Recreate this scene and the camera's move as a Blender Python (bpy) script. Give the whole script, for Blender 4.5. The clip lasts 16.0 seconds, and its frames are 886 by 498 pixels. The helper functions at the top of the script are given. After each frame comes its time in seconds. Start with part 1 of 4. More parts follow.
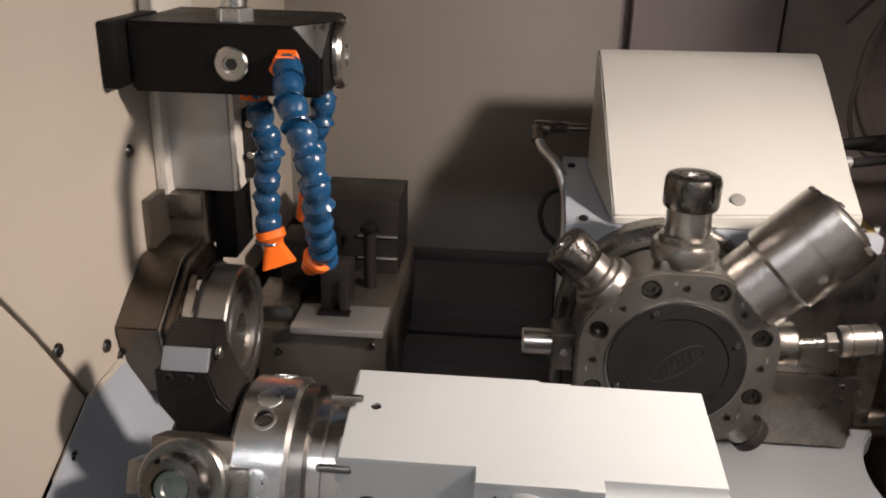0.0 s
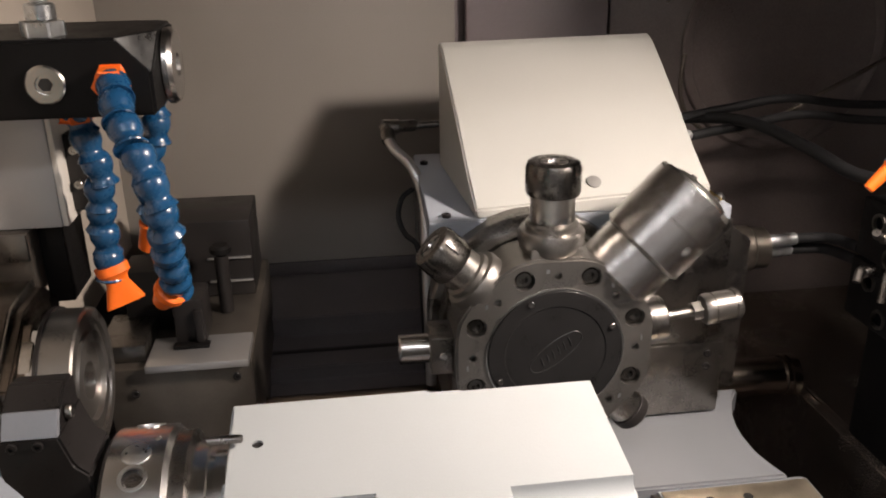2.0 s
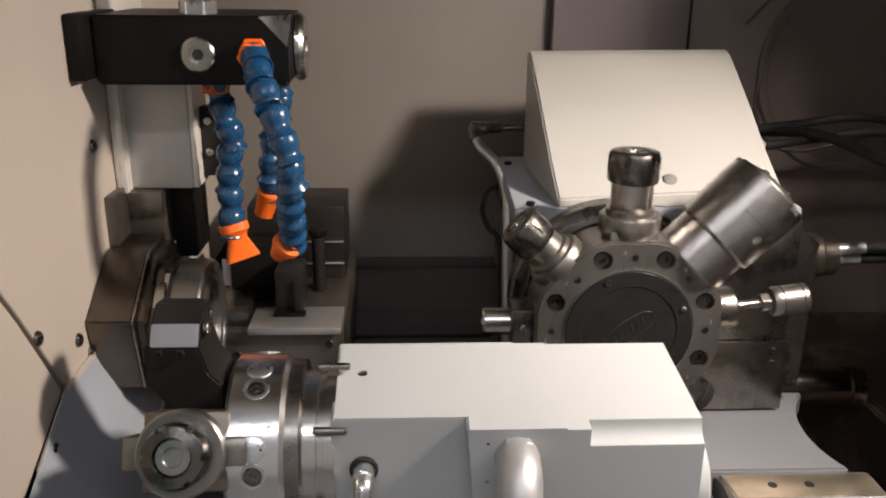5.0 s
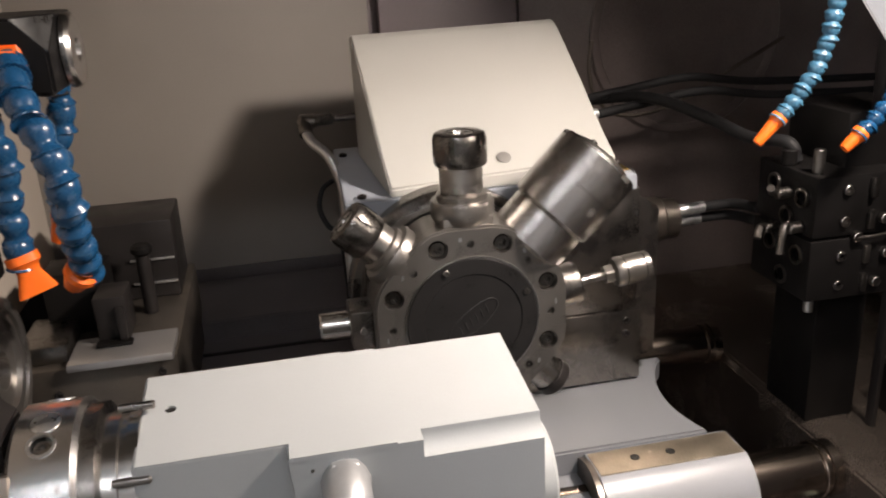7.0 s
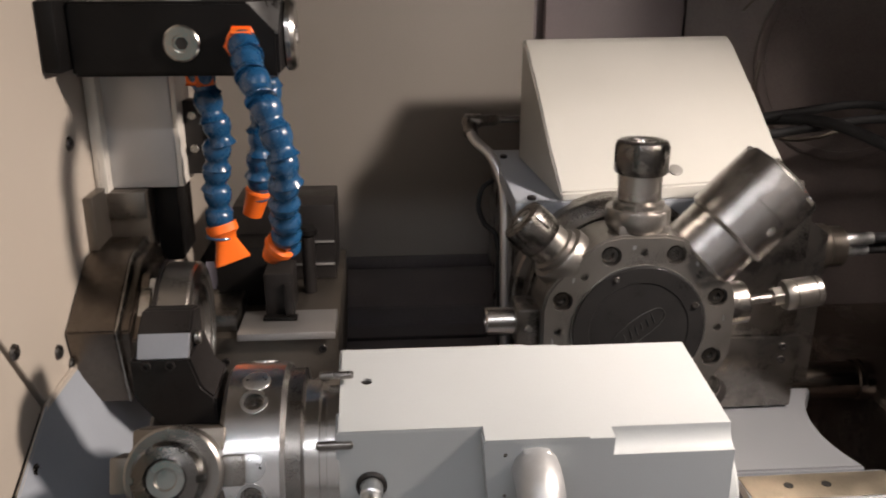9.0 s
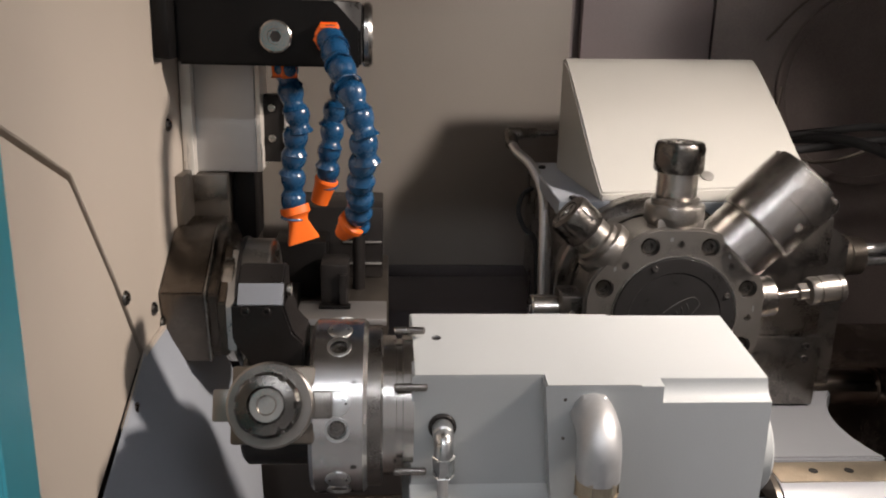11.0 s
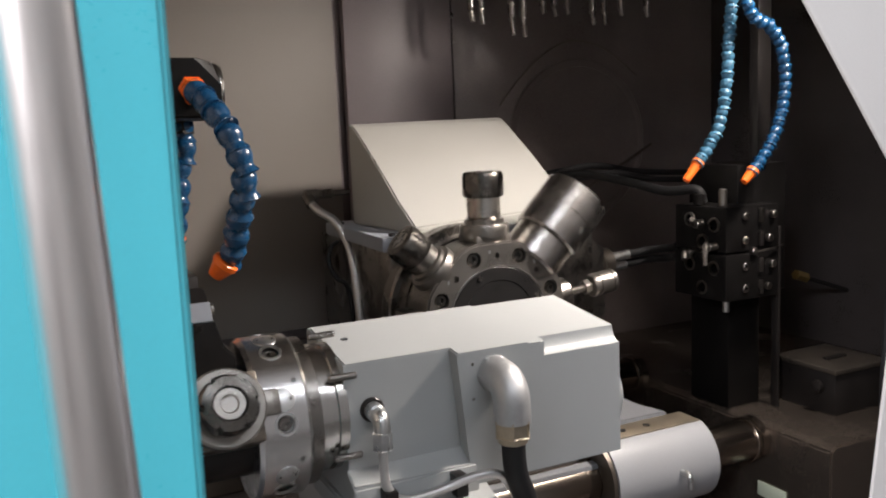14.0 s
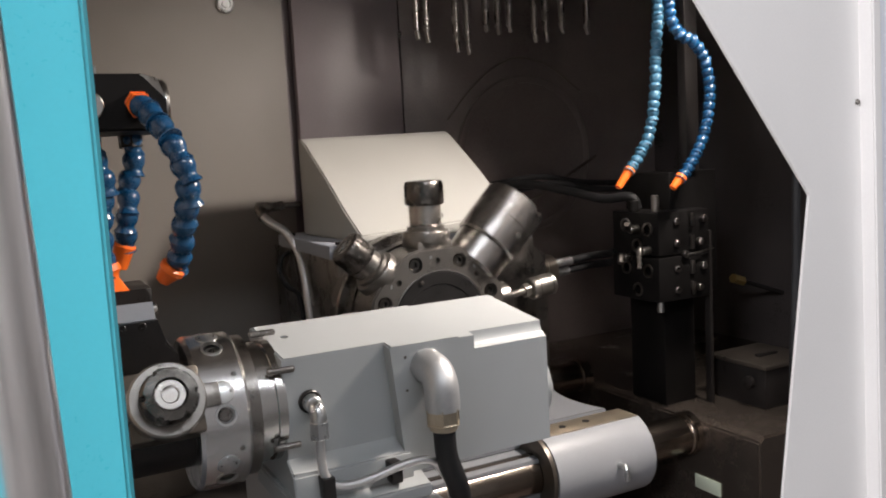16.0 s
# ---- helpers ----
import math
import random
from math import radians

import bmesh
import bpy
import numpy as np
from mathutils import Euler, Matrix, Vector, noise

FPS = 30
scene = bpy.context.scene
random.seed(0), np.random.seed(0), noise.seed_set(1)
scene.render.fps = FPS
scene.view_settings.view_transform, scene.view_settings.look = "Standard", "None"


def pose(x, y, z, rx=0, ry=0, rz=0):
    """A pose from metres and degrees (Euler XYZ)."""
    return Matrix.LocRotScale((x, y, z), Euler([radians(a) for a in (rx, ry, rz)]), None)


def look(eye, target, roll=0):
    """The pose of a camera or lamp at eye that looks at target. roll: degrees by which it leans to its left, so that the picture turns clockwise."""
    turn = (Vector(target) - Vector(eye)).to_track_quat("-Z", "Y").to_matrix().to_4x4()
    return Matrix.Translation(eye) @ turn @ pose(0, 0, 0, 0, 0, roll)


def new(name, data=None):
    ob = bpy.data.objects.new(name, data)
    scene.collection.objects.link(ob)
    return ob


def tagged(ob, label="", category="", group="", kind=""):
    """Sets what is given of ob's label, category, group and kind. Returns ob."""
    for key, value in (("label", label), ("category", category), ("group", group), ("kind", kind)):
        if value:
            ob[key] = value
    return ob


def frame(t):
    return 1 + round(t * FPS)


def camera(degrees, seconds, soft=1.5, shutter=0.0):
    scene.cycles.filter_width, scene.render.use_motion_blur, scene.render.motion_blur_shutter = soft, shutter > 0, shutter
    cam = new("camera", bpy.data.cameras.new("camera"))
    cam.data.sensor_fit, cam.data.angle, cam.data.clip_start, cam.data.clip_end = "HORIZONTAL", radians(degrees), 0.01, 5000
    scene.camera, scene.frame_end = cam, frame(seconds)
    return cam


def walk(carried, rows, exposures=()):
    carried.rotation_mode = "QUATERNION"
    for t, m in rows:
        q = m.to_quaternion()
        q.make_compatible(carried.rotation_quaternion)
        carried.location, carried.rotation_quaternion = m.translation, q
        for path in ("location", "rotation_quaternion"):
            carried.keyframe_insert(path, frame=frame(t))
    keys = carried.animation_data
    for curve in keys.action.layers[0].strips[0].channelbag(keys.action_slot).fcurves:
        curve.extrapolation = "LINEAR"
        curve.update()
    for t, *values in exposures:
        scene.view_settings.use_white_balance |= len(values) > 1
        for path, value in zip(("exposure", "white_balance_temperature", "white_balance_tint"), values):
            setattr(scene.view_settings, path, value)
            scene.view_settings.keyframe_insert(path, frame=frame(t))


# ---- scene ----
cam = camera(55.9, 16.0, 1.9, 0.4)
PATH = [
    (0, (0.213, 0.234, 1.741), (0.085, 2.088, 1.003), 1.5),
    (0.5, (0.245, 0.243, 1.731), (0.066, 2.099, 1.007), 0.7),
    (1, (0.229, 0.255, 1.736), (0.209, 2.117, 1.007), 0.8),
    (1.5, (0.2, 0.269, 1.735), (0.329, 2.124, 0.999), -0.1),
    (2, (0.191, 0.277, 1.73), (0.43, 2.123, 0.999), -0.8),
    (2.5, (0.162, 0.267, 1.727), (0.377, 2.117, 0.999), -0.6),
    (3, (0.153, 0.249, 1.724), (0.3, 2.105, 0.991), 0.1),
    (3.5, (0.145, 0.227, 1.72), (0.27, 2.093, 1.01), 0.5),
    (6, (0.161, 0.16, 1.673), (0.252, 2.061, 1.057), 0.6),
    (6.5, (0.213, 0.186, 1.679), (0.427, 2.075, 1.057), -2.0),
    (7, (0.223, 0.228, 1.677), (0.585, 2.076, 1.007), -2.9),
    (7.5, (0.202, 0.251, 1.668), (0.613, 2.091, 0.999), -2.9),
    (8, (0.167, 0.238, 1.671), (0.527, 2.089, 1.004), -1.8),
    (8.5, (0.142, 0.231, 1.672), (0.404, 2.105, 1.022), -0.8),
    (9, (0.126, 0.222, 1.671), (0.275, 2.11, 1.03), 0.1),
    (9.5, (0.119, 0.21, 1.671), (0.217, 2.104, 1.038), 0.6),
    (10, (0.116, 0.196, 1.666), (0.197, 2.093, 1.038), 0.8),
    (12.5, (-0.066, 0.038, 1.568), (0.492, 1.929, 1.233), -0.5),
    (13, (-0.091, 0.074, 1.569), (0.694, 1.883, 1.236), -3.2),
    (13.5, (-0.097, 0.062, 1.552), (0.697, 1.873, 1.256), -2.6),
    (14, (-0.167, 0.039, 1.537), (0.684, 1.829, 1.272), -2.4),
    (14.5, (-0.201, 0.008, 1.527), (0.718, 1.762, 1.243), -4.4),
    (15, (-0.178, -0.024, 1.524), (0.714, 1.749, 1.279), -3.7),
    (15.5, (-0.163, -0.031, 1.518), (0.741, 1.739, 1.295), -3.0),
    (16, (-0.156, -0.034, 1.52), (0.762, 1.729, 1.3), -3.1),
]
walk(cam, [(t, look(eye, target, roll)) for t, eye, target, roll in PATH], [(0, 0.05, 6800, 15), (10.2, 0.05, 6800, 15), (12.3, 0.0, 6550, 13), (16, 0.0, 6550, 13)])
# ---- light ----
world = bpy.data.worlds.new("workshop_air")
scene.world = world
world.use_nodes = True
world.node_tree.nodes["Background"].inputs[0].default_value = (0.75, 0.8, 0.9, 1)
world.node_tree.nodes["Background"].inputs[1].default_value = 0.05


def lamp(name, eye, target, sx, sy, power, col, spread=180):
    d = bpy.data.lights.new(name, "AREA")
    d.shape, d.size, d.size_y, d.energy, d.color = "RECTANGLE", sx, sy, power, col
    d.spread = radians(spread)
    ob = new(name, d)
    ob.matrix_world = look(eye, target)
    return ob


lamp("machine_lamp", (0.92, 0.715, 1.985), (0.30, 1.04, 1.22), 0.16, 0.10, 12.9, (1.0, 0.91, 0.82), 108)
lamp("workshop_lamp", (0.2, -1.2, 3.3), (0.2, 0.8, 1.3), 2.4, 0.10, 22.0, (0.88, 0.94, 1.0))
# Added fill for the door and front frame; no known source stands there.
lamp("side_fill", (-3.2, -1.3, 3.2), (0.2, 0.5, 1.4), 1.8, 0.5, 178.0, (0.98, 0.97, 1.0))

# ---- materials ----


def mat(name, col, rough=0.5, metal=0.0, var=0.12, scale=12.0, bump=0.1, fine=300.0, stretch=(1, 1, 1), rvar=0.12, coat=0.0, dirt=0.0, dirtcol=(0.05, 0.04, 0.03), spec=0.5):
    """A painted, plastic or metal surface: broad tone changes, fine grain, uneven gloss and optional smudges."""
    m = bpy.data.materials.new(name)
    m.use_nodes = True
    nt = m.node_tree
    N, L = nt.nodes, nt.links
    b = N["Principled BSDF"]
    co = N.new("ShaderNodeTexCoord")
    mp = N.new("ShaderNodeMapping")
    mp.inputs["Scale"].default_value = stretch
    L.new(co.outputs["Object"], mp.inputs[0])
    broad, grain = N.new("ShaderNodeTexNoise"), N.new("ShaderNodeTexNoise")
    broad.inputs["Scale"].default_value, broad.inputs["Detail"].default_value = scale, 5
    grain.inputs["Scale"].default_value, grain.inputs["Detail"].default_value = fine, 3
    L.new(co.outputs["Object"], broad.inputs[0])
    L.new(mp.outputs[0], grain.inputs[0])
    ramp = N.new("ShaderNodeValToRGB")
    ramp.color_ramp.elements[0].position, ramp.color_ramp.elements[1].position = 0.3, 0.7
    ramp.color_ramp.elements[0].color = (*[c * (1 - var) for c in col], 1)
    ramp.color_ramp.elements[1].color = (*[min(1, c * (1 + var)) for c in col], 1)
    mixn = N.new("ShaderNodeMath")
    mixn.operation = "MULTIPLY_ADD"
    mixn.inputs[1].default_value = 0.35
    L.new(grain.outputs[0], mixn.inputs[0])
    sc = N.new("ShaderNodeMath")
    sc.operation = "MULTIPLY"
    sc.inputs[1].default_value = 0.65
    L.new(broad.outputs[0], sc.inputs[0])
    L.new(sc.outputs[0], mixn.inputs[2])
    L.new(mixn.outputs[0], ramp.inputs[0])
    out = ramp.outputs[0]
    if dirt:
        sm = N.new("ShaderNodeTexNoise")
        sm.inputs["Scale"].default_value, sm.inputs["Detail"].default_value = scale * 0.6, 4
        L.new(co.outputs["Object"], sm.inputs[0])
        mr = N.new("ShaderNodeMapRange")
        mr.inputs[1].default_value, mr.inputs[2].default_value, mr.inputs[4].default_value = 0.52, 0.72, dirt
        L.new(sm.outputs[0], mr.inputs[0])
        mx = N.new("ShaderNodeMix")
        mx.data_type = "RGBA"
        L.new(mr.outputs[0], mx.inputs["Factor"])
        L.new(out, mx.inputs[6])
        mx.inputs[7].default_value = (*dirtcol, 1)
        out = mx.outputs[2]
    L.new(out, b.inputs["Base Color"])
    b.inputs["Metallic"].default_value = metal
    b.inputs["Specular IOR Level"].default_value = spec
    rr = N.new("ShaderNodeMapRange")
    rr.inputs[1].default_value, rr.inputs[2].default_value = 0.3, 0.7
    rr.inputs[3].default_value, rr.inputs[4].default_value = max(0.03, rough - rvar), min(1, rough + rvar)
    L.new(mixn.outputs[0], rr.inputs[0])
    L.new(rr.outputs[0], b.inputs["Roughness"])
    if coat:
        b.inputs["Coat Weight"].default_value, b.inputs["Coat Roughness"].default_value = coat, 0.15
    bp = N.new("ShaderNodeBump")
    bp.inputs["Strength"].default_value, bp.inputs["Distance"].default_value = bump, 0.001
    L.new(grain.outputs[0], bp.inputs["Height"])
    L.new(bp.outputs[0], b.inputs["Normal"])
    return m


CREAM = mat("cream_enamel", (0.47, 0.415, 0.356), 0.42, var=0.06, scale=4, bump=0.06, fine=500, dirt=0.12)
# The side panel's enamel, darkened because less light reaches the rear.
DIMWALL = mat("dimmed_enamel_sheet", (0.275, 0.25, 0.228), 0.5, var=0.08, scale=3, bump=0.05, fine=400, dirt=0.2)
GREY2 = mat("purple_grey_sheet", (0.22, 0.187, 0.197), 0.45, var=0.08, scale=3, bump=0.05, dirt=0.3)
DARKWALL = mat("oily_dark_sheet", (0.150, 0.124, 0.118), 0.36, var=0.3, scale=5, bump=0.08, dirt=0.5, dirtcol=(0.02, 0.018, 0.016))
CASTING = mat("light_grey_machine_paint", (0.362, 0.378, 0.380), 0.40, var=0.035, scale=9, bump=0.10, fine=520, dirt=0.10, dirtcol=(0.3, 0.28, 0.24))
# CASTING's grey with the nearby lamp's warm light put into the colour.
COVERPAINT = mat("lamp_warmed_cover_paint", (0.385, 0.382, 0.357), 0.40, var=0.04, scale=7, bump=0.06, fine=520, dirt=0.15, dirtcol=(0.33, 0.30, 0.22))
CASTBLUE = mat("blue_grey_machine_paint", (0.295, 0.32, 0.36), 0.42, var=0.06, scale=9, bump=0.2, fine=260, dirt=0.15, dirtcol=(0.2, 0.19, 0.17))
STEEL = mat("turned_steel", (0.44, 0.42, 0.39), 0.28, 1.0, 0.12, 20, 0.04, 1200, (1, 12, 12), 0.07)
BRIGHT = mat("ground_bright_steel", (0.55, 0.535, 0.51), 0.21, 1.0, 0.08, 14, 0.03, 1500, (14, 1, 1), 0.06)
SATIN = mat("satin_steel_plate", (0.58, 0.57, 0.565), 0.40, 0.9, 0.1, 14, 0.1, 900, (10, 1, 1), 0.1, dirt=0.2, dirtcol=(0.25, 0.22, 0.19))
GUNMETAL = mat("dark_machined_steel", (0.23, 0.215, 0.20), 0.29, 1.0, 0.2, 25, 0.12, 900, (1, 1, 1), 0.10, dirt=0.15, dirtcol=(0.1, 0.09, 0.08))
OILSTEEL = mat("oiled_brown_steel", (0.155, 0.135, 0.115), 0.36, 0.8, 0.25, 12, 0.1, 800, (1, 1, 1), 0.12, dirt=0.4)
BLACKOX = mat("black_oxide_steel", (0.017, 0.015, 0.0145), 0.38, 0.1, 0.3, 16, 0.08, 500, rvar=0.14, spec=0.3)
BLACK = mat("black_paint", (0.0060, 0.0055, 0.0054), 0.45, 0.0, 0.3, 16, 0.08, 250, spec=0.14)
COVER = mat("dark_cover_plate", (0.013, 0.0125, 0.0125), 0.34, 0.0, 0.25, 30, 0.05, 600, spec=0.25)
RUBBER = mat("black_hose_rubber", (0.010, 0.010, 0.011), 0.62, 0, 0.25, 30, 0.15, 200, spec=0.3)
BLUE = mat("blue_hose_plastic", (0.006, 0.052, 0.128), 0.28, 0, 0.15, 40, 0.05, 300, rvar=0.08, coat=0.25)
BLUE2 = mat("greyed_blue_hose_plastic", (0.036, 0.115, 0.185), 0.35, 0, 0.2, 40, 0.05, 300)
ORANGE = mat("orange_plastic", (0.85, 0.15, 0.015), 0.38, 0, 0.08, 40, 0.05, 300)
TEAL = mat("teal_door_paint", (0.085, 0.56, 0.67), 0.3, 0, 0.04, 3, 0.03, 350, coat=0.3)
WHITE = mat("white_enamel_frame", (0.78, 0.765, 0.75), 0.4, 0, 0.04, 4, 0.08, 350)
BLUEWHITE = mat("cool_white_panel", (0.76, 0.79, 0.86), 0.4, 0, 0.04, 4, 0.08, 350)
CHROME = mat("brushed_handle_tube", (0.90, 0.86, 0.84), 0.32, 1.0, 0.1, 10, 0.05, 200, (1, 1, 0.05), 0.06)
BRASS = mat("yellowed_brass", (0.55, 0.40, 0.16), 0.35, 1.0, 0.15, 40, 0.1)
TANSTEEL = mat("scraped_tan_steel", (0.50, 0.43, 0.33), 0.42, 0.9, 0.2, 30, 0.15, 120, (6, 1, 1), dirt=0.3, dirtcol=(0.2, 0.16, 0.11))
ZINC = mat("zinc_fitting", (0.62, 0.63, 0.63), 0.33, 1.0, 0.12, 40, 0.1)
CASTZINC = mat("dull_cast_zinc", (0.50, 0.505, 0.51), 0.46, 0.75, 0.12, 40, 0.15, 180, rvar=0.1)
TURRETSTEEL = mat("turret_disc_steel", (0.25, 0.235, 0.218), 0.31, 0.9, 0.1, 18, 0.08, 1000, rvar=0.1, dirt=0.2, dirtcol=(0.16, 0.14, 0.12))
SLIDESTEEL = mat("ground_slide_steel", (0.54, 0.53, 0.525), 0.45, 0.45, 0.08, 12, 0.05, 200, (1, 1, 12), dirt=0.15, dirtcol=(0.25, 0.22, 0.2))
PADSTEEL = mat("ground_pad_steel", (0.24, 0.25, 0.275), 0.5, 0.35, 0.1, 20, 0.08, 200, (8, 1, 1))
NUTSTEEL = mat("blackened_nut_steel", (0.155, 0.146, 0.135), 0.25, 1.0, 0.25, 30, 0.1, 900, dirt=0.3)
ENGRAVED = mat("worn_engraving", (0.055, 0.055, 0.055), 0.4, 0.7, 0.4, 60)
CLEAR = mat("milky_sleeve", (0.5, 0.5, 0.5), 0.15, 0.6, 0.3, 60, 0.1, 120)
# Near-black fill: the shade inside holes, slits and sockets, given as colour.
DARKHOLE = mat("dark_recess_fill", (0.012, 0.011, 0.01), 0.5, 0, 0.2, 30)
CONCRETE = mat("workshop_floor", (0.20, 0.193, 0.185), 0.7, 0, 0.15, 3, 0.2, 120)
PLASTER = mat("workshop_wall", (0.68, 0.67, 0.66), 0.8, 0, 0.05, 2, 0.1, 120)
BEDSTEEL = mat("brown_bed_steel", (0.23, 0.192, 0.162), 0.25, 0.85, 0.12, 9, 0.02, 600, rvar=0.06, dirt=0.12, dirtcol=(0.08, 0.065, 0.05))
PLUGGREY = mat("grey_plastic_plug", (0.16, 0.155, 0.145), 0.5, 0, 0.1, 40)
GREENISH = mat("pale_green_label", (0.55, 0.62, 0.5), 0.5, 0, 0.1, 20)

# CASTBLUE's paint, darkened to offset direct lamp light on the saddle.
SADDLEPAINT = mat("dimmed_saddle_paint", (0.175, 0.182, 0.196), 0.42, var=0.06, scale=9, bump=0.12, fine=420, dirt=0.2, dirtcol=(0.12, 0.11, 0.1))
# Darker than DARKWALL, to keep lamp light off this wall by colour.
SIDEDARK = mat("darkened_side_sheet", (0.05, 0.044, 0.043), 0.33, var=0.3, scale=5, bump=0.06, fine=300, dirt=0.4, dirtcol=(0.012, 0.011, 0.01))
BARSTEEL = mat("brown_bar_steel", (0.27, 0.228, 0.192), 0.22, 1.0, 0.12, 10, 0.02, 800, (1, 8, 8), 0.06)
BUSHPAINT = mat("silver_grey_bushing_paint", (0.285, 0.295, 0.312), 0.38, var=0.05, scale=9, bump=0.06, fine=520, dirt=0.12, dirtcol=(0.2, 0.19, 0.18))
RAILPALE = mat("pale_ground_rail", (0.74, 0.70, 0.64), 0.34, 0.2, 0.08, 12, 0.04, 200, (1, 1, 0.1), dirt=0.2, dirtcol=(0.45, 0.36, 0.22))
DRUMSTEEL = mat("brushed_drum_steel", (0.66, 0.65, 0.64), 0.25, 1.0, 0.05, 9, 0.05, 1600, (12, 1, 1), 0.06)
BRUSHED = mat("brushed_cylinder_steel", (0.52, 0.505, 0.485), 0.25, 1.0, 0.10, 16, 0.12, 1500, (1, 1, 14), 0.08, dirt=0.15, dirtcol=(0.25, 0.22, 0.19))
COLLARSTEEL = mat("streaked_collar_steel", (0.15, 0.128, 0.11), 0.27, 1.0, 0.3, 10, 0.10, 900, (9, 1, 1), 0.10, dirt=0.35, dirtcol=(0.10, 0.08, 0.06))
WAYCOVER = mat("dark_way_cover_enamel", (0.085, 0.075, 0.077), 0.45, 0.0, 0.25, 6, 0.06, 200, dirt=0.4, dirtcol=(0.02, 0.018, 0.017))

# ---- mesh helpers ----


def box(x0, x1, y0, y1, z0, z1, bev=0.002, seg=2):
    bm = bmesh.new()
    bmesh.ops.create_cube(bm, size=1, matrix=Matrix.Translation(((x0 + x1) / 2, (y0 + y1) / 2, (z0 + z1) / 2)) @ Matrix.Diagonal((x1 - x0, y1 - y0, z1 - z0, 1)))
    if bev:
        bmesh.ops.bevel(bm, geom=bm.edges[:], offset=bev, segments=seg, affect="EDGES", profile=0.5)
    return bm


def lathe(profile, m=None, seg=40):
    """A solid of revolution round z from (radius, height) pairs, set by the pose m."""
    bm = bmesh.new()
    rings = []
    closed = len(profile) > 3 and profile[0] == profile[-1]
    for r, h in profile[:-1] if closed else profile:
        if r < 1e-6:
            rings.append([bm.verts.new((0, 0, h))])
        else:
            rings.append([bm.verts.new((r * math.cos(2 * math.pi * i / seg), r * math.sin(2 * math.pi * i / seg), h)) for i in range(seg)])
    for a, b in zip(rings, rings[1:] + (rings[:1] if closed else [])):
        for i in range(seg):
            j = (i + 1) % seg
            if len(a) == 1 and len(b) == 1:
                continue
            if len(a) == 1:
                bm.faces.new((a[0], b[j], b[i]))
            elif len(b) == 1:
                bm.faces.new((a[i], a[j], b[0]))
            else:
                bm.faces.new((a[i], a[j], b[j], b[i]))
    for ring, flip in ((rings[0], True), (rings[-1], False)):
        if len(ring) > 1 and not closed:
            bm.faces.new(ring[::-1] if flip else ring)
    bmesh.ops.recalc_face_normals(bm, faces=bm.faces[:])
    if m is not None:
        bm.transform(m)
    return bm


def rod(p, q, r, bev=0.0015, seg=32):
    p, q = Vector(p), Vector(q)
    h = (q - p).length
    b = min(bev, r * 0.4, h * 0.4)
    return lathe([(r - b, 0), (r, b), (r, h - b), (r - b, h)], along(p, q), seg)


def along(p, q):
    p, q = Vector(p), Vector(q)
    return Matrix.Translation(p) @ (q - p).to_track_quat("Z", "Y").to_matrix().to_4x4()


def hexagon(p, q, r, bev=0.001):
    p, q = Vector(p), Vector(q)
    bm = lathe([(r, 0), (r, (q - p).length)], along(p, q), 6)
    bmesh.ops.bevel(bm, geom=bm.edges[:], offset=bev, segments=1, affect="EDGES")
    return bm


def prism(poly, axis, a, b, bev=0.002):
    """A polygon in the plane across the axis, drawn out from a to b. For x: (y, z); y: (x, z); z: (x, y)."""
    bm = bmesh.new()

    def at(u, v, w):
        return (w, u, v) if axis == "x" else (u, w, v) if axis == "y" else (u, v, w)

    lo = [bm.verts.new(at(u, v, a)) for u, v in poly]
    hi = [bm.verts.new(at(u, v, b)) for u, v in poly]
    n = len(poly)
    bm.faces.new(lo)
    bm.faces.new(hi[::-1])
    for i in range(n):
        bm.faces.new((lo[i], hi[i], hi[(i + 1) % n], lo[(i + 1) % n]))
    bmesh.ops.recalc_face_normals(bm, faces=bm.faces[:])
    if bev:
        bmesh.ops.bevel(bm, geom=bm.edges[:], offset=bev, segments=2, affect="EDGES")
    return bm


def smooth_path(points, n=8):
    """A Catmull-Rom line through the points."""
    p = [Vector(q) for q in points]
    p = [2 * p[0] - p[1]] + p + [2 * p[-1] - p[-2]]
    out = []
    for i in range(1, len(p) - 2):
        for k in range(n):
            t = k / n
            a, b, c, d = p[i - 1:i + 3]
            out.append(0.5 * (2 * b + (c - a) * t + (2 * a - 5 * b + 4 * c - d) * t * t + (3 * b - a - 3 * c + d) * t ** 3))
    out.append(p[-2])
    return out


def tube(points, r, seg=14, n=8):
    path = smooth_path(points, n)
    bm = bmesh.new()
    rings, side = [], None
    for i, c in enumerate(path):
        t = (path[min(i + 1, len(path) - 1)] - path[max(i - 1, 0)]).normalized()
        if side is None:
            side = t.orthogonal().normalized()
        side = (side - t * side.dot(t)).normalized()
        up = t.cross(side)
        rings.append([bm.verts.new(c + (side * math.cos(2 * math.pi * k / seg) + up * math.sin(2 * math.pi * k / seg)) * r) for k in range(seg)])
    for a, b in zip(rings, rings[1:]):
        for k in range(seg):
            bm.faces.new((a[k], a[(k + 1) % seg], b[(k + 1) % seg], b[k]))
    bm.faces.new(rings[0][::-1])
    bm.faces.new(rings[-1])
    bmesh.ops.recalc_face_normals(bm, faces=bm.faces[:])
    return bm


def join(*bms):
    out = bms[0]
    for b in bms[1:]:
        me = bpy.data.meshes.new("tmp")
        b.to_mesh(me)
        out.from_mesh(me)
        bpy.data.meshes.remove(me)
    return out


